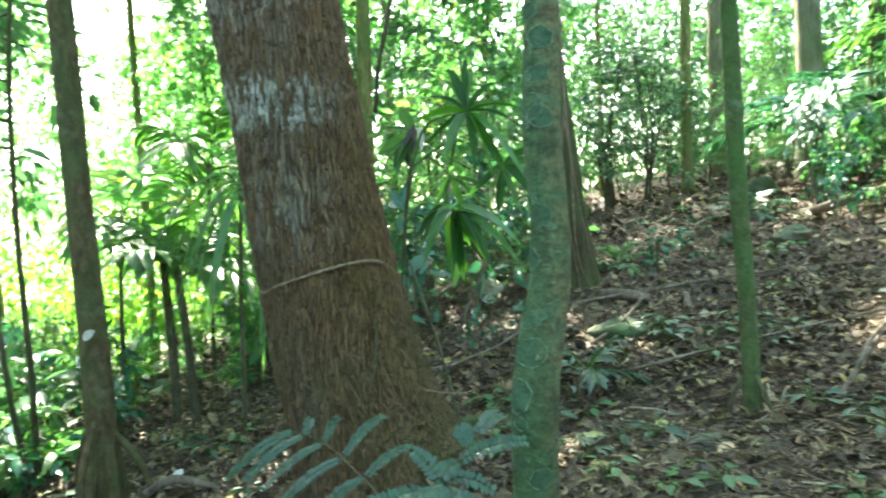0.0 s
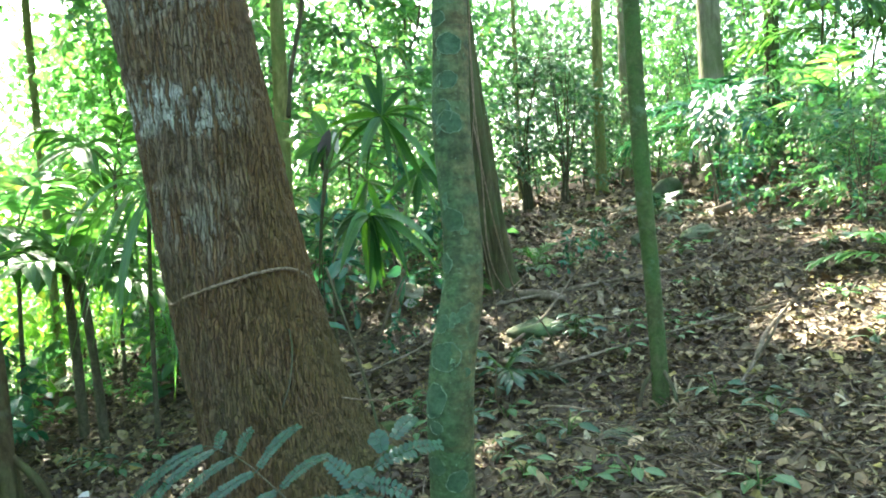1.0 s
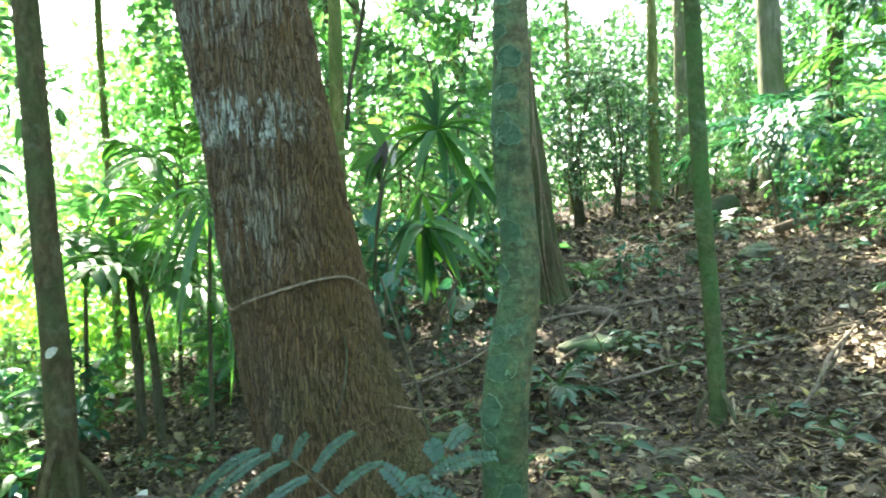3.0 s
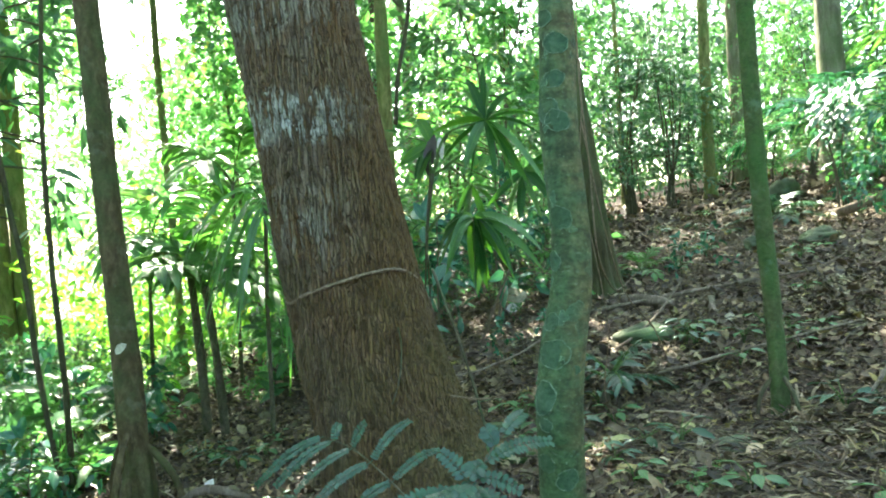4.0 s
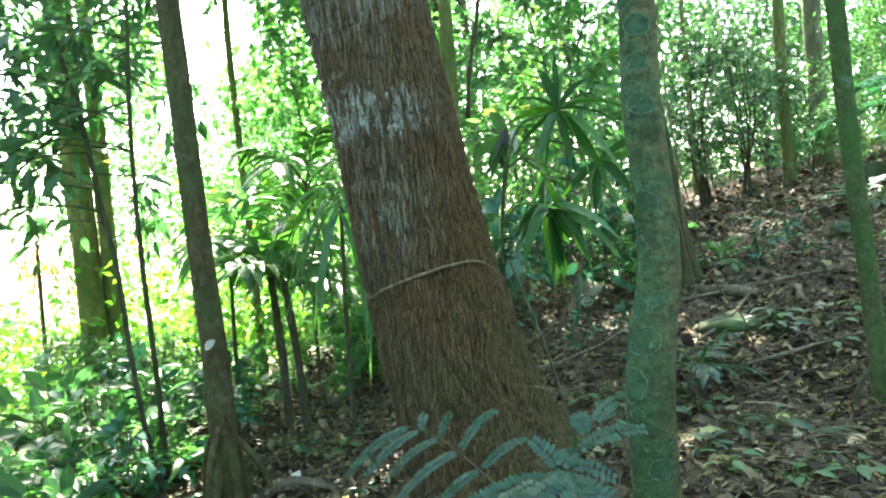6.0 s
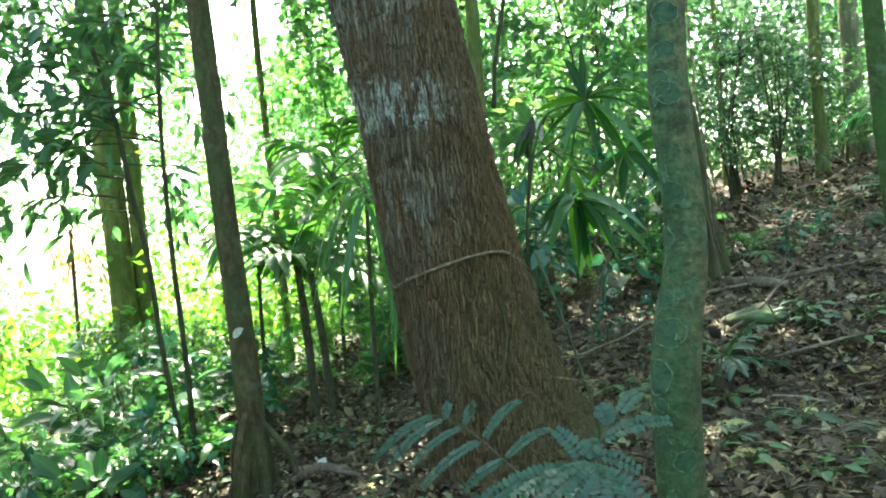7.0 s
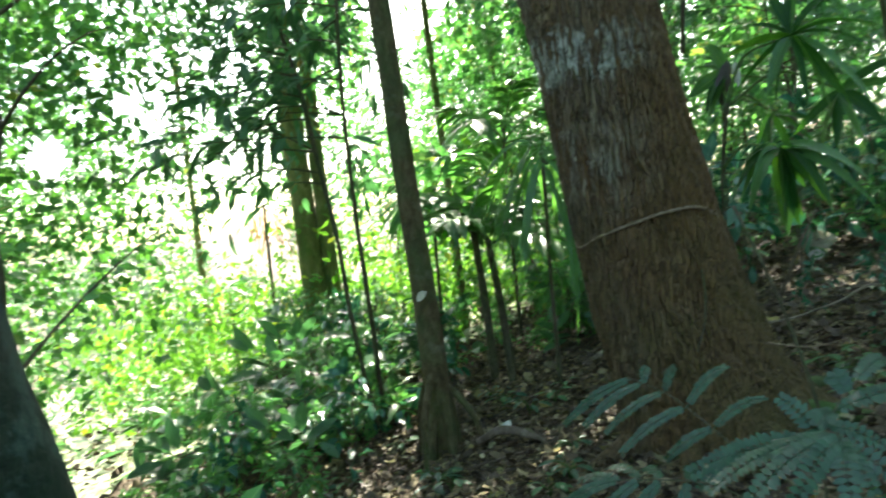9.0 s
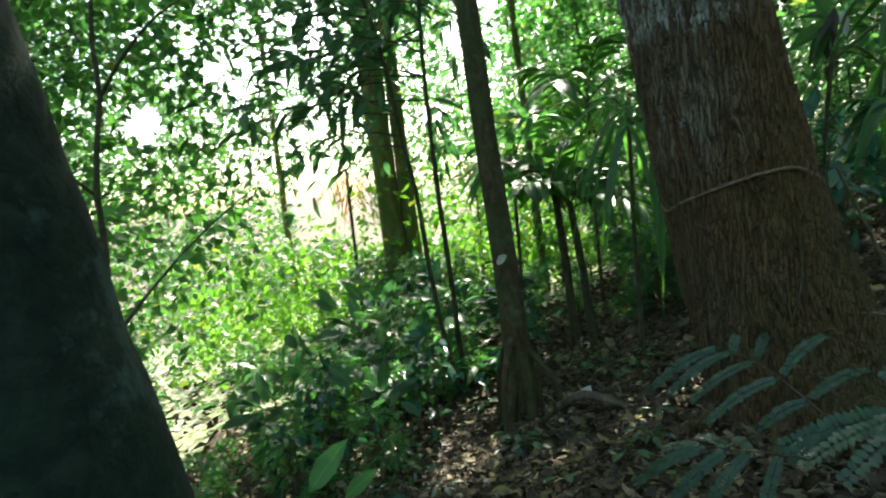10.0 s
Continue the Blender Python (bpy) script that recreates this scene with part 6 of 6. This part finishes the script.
def litter():
    rng = np.random.default_rng(9)
    s = Soup()
    for n, (x0, x1), (y0, y1), lo, hi in ((42000, (-2.6, 3.2), (1.2, 5.0), 0.02, 0.078), (44000, (-4.5, 5.0), (4.0, 9.5), 0.03, 0.085), (9000, (-6, 9), (8, 14), 0.08, 0.16), (9000, (-4, 5), (-4, 1.3), 0.04, 0.11), (7000, (3.1, 7.5), (0.5, 5), 0.04, 0.1), (7000, (-12, -4), (1, 12), 0.08, 0.16), (9000, (-5, -2.3), (0.3, 5), 0.025, 0.085)):
        x, y = rng.uniform(x0, x1, n), rng.uniform(y0, y1, n)
        z = ground_z(x, y) + rng.uniform(0.002, 0.04, n)
        turn = rng.uniform(0, 2 * np.pi, n)
        way = np.stack([np.cos(turn), np.sin(turn), rng.normal(0.05, 0.4, n)], -1)
        up = np.stack([rng.normal(-0.2, 0.55, n), rng.normal(-0.05, 0.55, n), np.ones(n)], -1)
        flip = rng.random(n) < 0.4
        up[flip] *= -1
        l = lo * 0.8 + (hi * 1.2 - lo * 0.8) * rng.random(n) ** 2.2
        wide = l * rng.uniform(0.28, 0.7, n)
        k = int(n * 0.5)
        shown = rng.random(n) > bare(x, y)
        for sel, blade in ((shown & (np.arange(n) < k), "curl"), (shown & (np.arange(n) >= k), "crumple")):
            leaves(s, np.stack([x, y, z], -1)[sel], way[sel], up[sel], l[sel], wide[sel], blade)
    for n, (x0, x1), (y0, y1) in ((16000, (-2.6, 3.2), (1.2, 5.0)), (12000, (-4.5, 5.0), (4.0, 9.0)), (14000, (0.7, 3.3), (1.3, 3.4))):
        x, y = rng.uniform(x0, x1, n), rng.uniform(y0, y1, n)      # shreds and straws
        turn = rng.uniform(0, 2 * np.pi, n)
        way = np.stack([np.cos(turn), np.sin(turn), rng.normal(0.05, 0.3, n)], -1)
        up = np.stack([rng.normal(0, 0.5, n), rng.normal(0, 0.5, n), np.ones(n)], -1)
        leaves(s, np.stack([x, y, ground_z(x, y) + rng.uniform(0.01, 0.05, n)], -1), way, up, 0.025 + 0.12 * rng.random(n) ** 2, rng.uniform(0.003, 0.016, n), "lance")
    tagged(part("leaf_litter", s, LITTER), "thick layer of curled brown dead leaves", "leaf litter", kind="stuff")
    t = Soup()
    for _ in range(1700):
        x, y = rng.uniform(-3.5, 4), rng.uniform(1.2, 8.5)
        a, l = rng.uniform(0, 6.28), rng.uniform(0.1, 0.5)
        pts = []
        for q in np.linspace(0, 1, 4):
            px, py = x + math.cos(a) * l * q + rng.normal(0, 0.01), y + math.sin(a) * l * q + rng.normal(0, 0.01)
            pts.append((px, py, gz(px, py) + 0.025 + rng.uniform(0, 0.02)))
        tube(t, pts, [rng.uniform(0.0015, 0.0055), 0.0012], 5)
    tagged(part("twig_litter", t, DEADWOOD), "scattered thin dry twigs on the ground", "twigs", kind="stuff")


litter()


def stone(x, y, size, label, seed, sink=0.35):
    rng = np.random.default_rng(seed)
    bm = bmesh.new()
    bmesh.ops.create_icosphere(bm, subdivisions=4, radius=1.0)
    off = Vector(rng.uniform(0, 50, 3))
    for v in bm.verts:
        d = 1 + 0.45 * (noise.noise(v.co * 0.9 + off)) + 0.16 * noise.noise(v.co * 2.6 + off) + 0.11 * noise.noise(v.co * 6 + off) + 0.05 * noise.noise(v.co * 15 + off)
        v.co = Vector((v.co.x * d * size[0], v.co.y * d * size[1], v.co.z * d * size[2]))
    me = bpy.data.meshes.new("stone")
    bm.to_mesh(me)
    bm.free()
    me.polygons.foreach_set("use_smooth", np.full(len(me.polygons), True))
    me.materials.append(STONE)
    ob = new("stone", me)
    ob.location = (x, y, gz(x, y) + size[2] * (1 - 2 * sink))
    ob.rotation_euler = (0, 0, rng.uniform(0, 6.28))
    return tagged(ob, label, "stone", "mossy stones")


stone(1.02, 4.66, (0.20, 0.14, 0.085), "mossy grey-green stone half sunk in dead leaves", 1)
stone(3.25, 8.7, (0.24, 0.22, 0.20), "rounded mossy boulder below the shrubs", 2)
stone(2.72, 6.25, (0.20, 0.14, 0.08), "flat mossy rock in the slope", 3)
stone(2.25, 6.4, (0.13, 0.11, 0.09), "small mossy rock in the slope", 4)
stone(1.12, 3.15, (0.11, 0.08, 0.04), "low mossy stone among dead leaves", 5)
stone(2.9, 8.2, (0.13, 0.12, 0.13), "upright mossy stone beside a boulder", 7)
stone(-0.75, 1.75, (0.12, 0.1, 0.1), "mossy lump beside the feathery plant", 8)


def branch(pts, r, label, name="fallen_branch"):
    pts = [(x, y, gz(x, y) + h) for x, y, h in pts]
    s = Soup()
    tube(s, curve_points(pts, 24), r, 10, lambda g, l: 1 + 0.18 * np.sin(g * 3 + l * 11) + 0.2 * (vnoise(g, l * 14, 6) - 0.5))
    return tagged(part(name, s, DEADWOOD), label, "dead wood", "fallen wood")


branch([(1.02, 5.75, 0.05), (1.15, 5.6, 0.06), (1.32, 5.4, 0.03)], [0.04, 0.045, 0.03], "short rotting log piece among dead leaves")
branch([(1.55, 5.2, 0.05), (1.5, 5.0, 0.05), (1.48, 4.85, 0.04)], [0.025, 0.025], "pale broken branch piece")
branch([(0.6, 5.6, 0.04), (1.4, 5.5, 0.06), (2.2, 5.2, 0.05)], [0.012, 0.016, 0.008], "long thin fallen branch")

branch([(3.1, 6.9, 0.08), (3.6, 6.8, 0.12), (4.2, 6.9, 0.1)], [0.04, 0.05, 0.03], "grey fallen limb on the slope")
branch([(1.7, 3.3, 0.03), (1.85, 3.42, 0.08), (2.0, 3.6, 0.10), (2.2, 3.75, 0.14)], [0.007, 0.011, 0.006], "bleached forked branch in the sun")
branch([(1.85, 3.42, 0.08), (1.9, 3.38, 0.16), (1.97, 3.40, 0.24)], [0.008, 0.004], "bleached upright stub of a branch")
branch([(-0.15, 5.5, -0.02), (-0.10, 5.5, 0.07), (0.007, 5.5, 0.30), (0.14, 5.5, 0.54)], [0.011, 0.010, 0.007], "pale dry stick leaning beside a large dead leaf")
branch([(0.01, 5.6, -0.02), (0.03, 5.6, 0.22), (0.10, 5.62, 0.40)], [0.006, 0.005], "thin dry twig beside the leaning stick")
branch([(-0.10, 3.42, 0.40), (-0.005, 3.5, 0.37), (0.10, 3.7, 0.35), (0.21, 3.95, 0.31), (0.36, 4.4, 0.22), (0.55, 5.0, -0.01)], [0.005, 0.006, 0.004], "thin pale runner bowed out from the thick trunk")


def large_dead_leaf(at):
    """One broad, stiff, slightly cupped leaf caught on dry twigs, with its midrib and stalk."""
    ob = thing("large_dead_leaf", (at[0], at[1], gz(at[0], at[1])), "broad grey-olive dead leaf propped on dry twigs", "leaf")
    n, m = 20, 6
    s, rib = Soup(), Soup()
    ang = np.linspace(0, 2 * np.pi, n, endpoint=False)
    v, uv = [np.zeros((1, 3))], [np.array([[0.5, 0.5]])]
    for k in range(1, m + 1):
        q = k / m
        px, pz = 0.098 * q * np.cos(ang) * (1 + 0.04 * np.sin(3 * ang)), 0.056 * q * np.sin(ang) * (1 + 0.05 * np.cos(5 * ang))
        v.append(np.stack([px, 0.06 * pz / 0.056 + 0.02 * q * q + 0.004 * np.sin(7 * ang) * q, pz - 0.10 * px], -1))
        uv.append(np.stack([0.5 + 5 * px, 0.5 + 5 * pz], -1))
    lift = np.array([0, 0, at[2] - gz(at[0], at[1])])
    quads = [(0, 1 + j, 1 + (j + 1) % n) for j in range(n)]
    s.add(np.concatenate(v) + lift, np.array(quads), np.concatenate(uv))
    k, j = np.meshgrid(np.arange(m - 1), np.arange(n), indexing="ij")
    a, b = 1 + k * n + j, 1 + k * n + (j + 1) % n
    s.f.append(np.stack([a, b, b + n, a + n], -1).reshape(-1, 4))
    blade = part("blade", s, DEAD_LEAF, ob)
    tube(rib, curve_points(np.array([(-0.10, -0.004, 0.012), (0.0, -0.006, 0.0), (0.095, 0.01, -0.012)]) + lift, 10), [0.0035, 0.0025, 0.001], 6)
    part("midrib", rib, HUSK, blade)
    stalk = Soup()
    tube(stalk, curve_points([(-0.09, 0.0, lift[2] + 0.01), (-0.12, 0.0, lift[2] * 0.5), (-0.13, 0.01, -0.02)], 10), [0.0035, 0.004, 0.005], 6)
    part("stalk", stalk, HUSK, ob)


large_dead_leaf((0.155, 5.8, 0.811))
branch([(0.75, 4.5, 0.02), (1.0, 4.6, 0.12), (1.25, 4.75, 0.32)], [0.010, 0.007], "thin stick standing askew")
branch([(-1.3, 4.6, 0.04), (-1.0, 5.0, 0.07), (-0.6, 5.4, 0.05)], [0.022, 0.03, 0.02], "dark fallen branch behind the thick tree")
branch([(-1.6, 3.5, 0.05), (-1.4, 3.45, 0.12), (-1.2, 3.5, 0.03)], [0.02, 0.024, 0.012], "arched dark branch beside stilt roots")
branch([(0.9, 4.0, 0.03), (1.6, 4.1, 0.05), (2.4, 4.0, 0.05)], [0.008, 0.010, 0.006], "thin fallen branch across the slope")


def seedling(seed, n, leaf_l, leaf_w, height, mat, label):
    rng = np.random.default_rng(seed)
    ob = thing("seedling", (0, 0, 0), label, "seedling", "seedlings on the forest floor")
    s, g = Soup(), Soup()
    for q in range(n):
        a = 2.4 * q + rng.uniform(-0.3, 0.3)
        d = np.array([math.cos(a), math.sin(a), 0.5])
        tip = d * np.array([leaf_l * 0.7, leaf_l * 0.7, height * 2]) * rng.uniform(0.6, 1.0)
        tube(s, [(0, 0, -0.02), tip * np.array([0.3, 0.3, 0.7]), tip], [0.003, 0.0018], 5)
        leaves(g, tip[None], d[None] + np.array([[0, 0, -0.6]]), np.array([[0, 0, 1.0]]) + rng.normal(0, 0.2, (1, 3)), leaf_l, leaf_w, "oval")
    tagged(part("stalk", s, GREEN_STEM, ob), kind="stuff")
    single_leaves(g, mat, ob)
    return ob


SEEDS = [seedling(1, 5, 0.065, 0.036, 0.08, LEAF_MID, "small broad-leaved green seedling"),
         seedling(2, 7, 0.085, 0.032, 0.10, LEAF_TEAL, "seedling with long blue-green leaves"),
         seedling(3, 4, 0.05, 0.034, 0.05, LEAF_BRIGHT, "tiny bright green seedling")]
SEED_SPOTS = [(1.62, 3.30, 1), (1.5, 4.3, 0), (1.75, 4.4, 0), (1.9, 4.2, 0), (1.25, 4.4, 1), (0.75, 3.15, 1), (0.6, 3.0, 1), (0.7, 2.75, 2), (0.95, 2.75, 2), (0.85, 2.6, 0), (0.75, 2.3, 0), (2.3, 5.6, 0), (2.6, 5.9, 2), (1.2, 6.5, 1), (1.45, 6.8, 1), (1.1, 6.9, 0), (1.6, 6.4, 0), (2.9, 7.3, 1), (3.2, 7.6, 1), (2.3, 7.4, 1), (2.05, 2.6, 0), (2.3, 3.2, 1), (2.6, 4.0, 0), (3.0, 4.8, 1), (3.2, 5.6, 1), (0.3, 3.6, 0), (0.45, 4.0, 1), (0.1, 3.9, 0), (-0.9, 3.0, 1), (-1.2, 2.7, 0), (-1.6, 3.0, 1), (-2.1, 2.6, 1), (-1.0, 2.2, 1), (-0.6, 2.6, 2), (-2.3, 3.2, 0), (-1.35, 4.1, 0), (-1.7, 4.2, 1), (0.9, 7.6, 0), (1.9, 8.4, 1), (2.4, 8.8, 0), (3.6, 6.2, 0), (3.8, 5.2, 1), (-2.7, 2.9, 1), (-2.9, 2.3, 1), (-2.2, 2.1, 0), (-1.7, 1.8, 1)]
used = set()
seed_rng = np.random.default_rng(4)
for x, y, k in SEED_SPOTS:
    for rep in range(3):
        x2, y2 = x + rep * seed_rng.normal(0, 0.14), y + rep * seed_rng.normal(0, 0.14)
        size = seed_rng.uniform(0.8, 1.3)
        if k in used:
            place(SEEDS[k], x2, y2, seed_rng.uniform(0, 6.28), size)
        else:
            used.add(k)
            put(SEEDS[k], x2, y2, 0.5, size)
palm(1.25, 6.6, 0.06, 9, 0.45, 12, 0.13, 0.022, "low spreading fern among dead leaves", 61, group="low ferns")
palm(2.75, 7.6, 0.08, 9, 0.6, 14, 0.16, 0.025, "low fern with blue-green fronds", 62, mat=LEAF_TEAL, group="low ferns")
palm(3.0, 4.1, 0.10, 6, 0.50, 14, 0.14, 0.028, "fern with yellow-green fronds on the slope", 63, mat=LEAF_BRIGHT, group="low ferns")
palm(0.64, 3.78, 0.16, 6, 0.36, 11, 0.11, 0.030, "small blue-green fern behind the lichened tree", 64, mat=LEAF_TEAL, group="low ferns")
palm(-2.72, 4.25, 0.12, 7, 0.30, 3, 0.36, 0.07, "rosette of broad strap leaves on the ground", 65, mat=LEAF_BRIGHT, group="low ferns")


def single_leaf(x, y, z, turn, tilt, length, width, mat, label, name="dead_leaf", up=(0, -0.5, 1)):
    s = Soup()
    d = np.array([[math.cos(turn), math.sin(turn), tilt]])
    leaves(s, np.zeros((1, 3)), d, np.array([up], float), length, width, "oval")
    ob = part(name, s, mat)
    ob.location = (x, y, z)
    return tagged(ob, label, "leaf", "single leaves")


def plain_leaf_material(name, col):
    m, nt, bsdf = shader(name)
    spots = noise_tex(nt, coords(nt), 45.0, 4.0)
    nt.links.new(mix(nt, ramp(nt, spots, [(0.45, 0.0), (0.75, 0.7)]), col, (col[0] * 0.5, col[1] * 0.45, col[2] * 0.4)), bsdf.inputs["Base Color"])
    bsdf.inputs["Roughness"].default_value = 0.5
    bumped(nt, bsdf, spots, 0.4, 0.004)
    return m


PALE_LEAF = plain_leaf_material("pale_dead_leaf", (0.46, 0.43, 0.36))
TAN_LEAF = plain_leaf_material("tan_dead_leaf", (0.38, 0.25, 0.12))
HUSK_DARK = plain_leaf_material("withered_leaf", (0.035, 0.028, 0.014))
OLIVE_LEAF = plain_leaf_material("olive_dead_leaf", (0.22, 0.22, 0.06))
single_leaf(0.06, 6.25, gz(0.1, 6.25) + 0.10, 0.1, 0.1, 0.13, 0.09, PALE_LEAF, "large pale dead leaf propped on the litter", up=(0, -1.6, 0.7))
# this leaf's glint is painted by the pale colour
single_leaf(-1.78, 3.455, 0.93, 2.9, -0.5, 0.115, 0.05, PALE_LEAF, "leaf caught on the stilt-rooted tree, coloured whitish for its glint", up=(0.1, -1, 0.3))
single_leaf(-1.42, 3.45, gz(-1.42, 3.45) + 0.10, 1.2, 0.9, 0.085, 0.05, PALE_LEAF, "whitish dead leaf standing up in the litter", up=(0.2, -1, 0.2))
# pale colour stands in for a glint on the leaf
single_leaf(-0.15, 3.95, 1.92, -1.2, -4.0, 0.13, 0.04, PALE_LEAF, "leaf hanging on the fan palm's stem, its white glint in the colour", up=(0.2, -1, 0.1))
single_leaf(-0.18, 3.98, 1.94, -2.4, -3.0, 0.24, 0.08, HUSK_DARK, "dark withered leaf hanging from the fan palm", up=(-0.3, -1, 0.1))
single_leaf(1.10, 2.95, gz(1.1, 2.95) + 0.04, 0.5, 0.25, 0.10, 0.045, TAN_LEAF, "tan dead leaf lying on the litter", up=(0, -0.8, 1))
single_leaf(0.98, 3.28, gz(0.98, 3.28) + 0.05, 2.0, 0.2, 0.09, 0.06, OLIVE_LEAF, "olive fallen leaf on the litter")
single_leaf(1.62, 2.75, gz(1.62, 2.75) + 0.04, 4.9, 0.1, 0.12, 0.05, TAN_LEAF, "tan dead leaf lying on the litter")
single_leaf(0.60, 3.20, gz(0.6, 3.2) + 0.05, 0.1, 0.1, 0.11, 0.045, OLIVE_LEAF, "olive fallen leaf on the litter")
for x, y, turn, l in ((1.46, 3.42, 1.3, 0.24), (1.50, 3.40, 0.9, 0.20), (1.40, 3.36, 4.6, 0.22), (1.48, 3.35, 5.3, 0.25), (1.36, 3.38, 3.9, 0.18)):
    s = Soup()
    strips(s, np.zeros((1, 3)), np.array([[math.cos(turn) * 0.5, math.sin(turn) * 0.5, 0.75]]), np.array([[0, -1.0, 0.3]]), l * 1.2, 0.013, 0.6, 6, 0.5)
    ob = part("fallen_leaf", s, HUSK)
    ob.location = (x, y - 0.03, gz(x, y) + 0.05)
    tagged(ob, "dry straw-coloured leaf blade at the sapling's foot", "leaf", "single leaves")
single_leaf(-2.34, 2.3, 0.0, 0.9, 1.1, 0.30, 0.12, LEAF_BRIGHT, "large bright green leaf standing up in the undergrowth", "broad_leaf", up=(0.3, -0.9, 0.3))
single_leaf(-2.16, 2.35, -0.02, 0.4, 0.8, 0.22, 0.08, LEAF_BRIGHT, "bright green leaf standing up in the undergrowth", "broad_leaf", up=(0.2, -0.9, 0.4))
single_leaf(-3.0, 3.75, 0.05, 0.5, 0.5, 0.24, 0.08, PALE_LEAF, "pale fallen leaf caught in the undergrowth", up=(0.5, -0.8, 0.5))
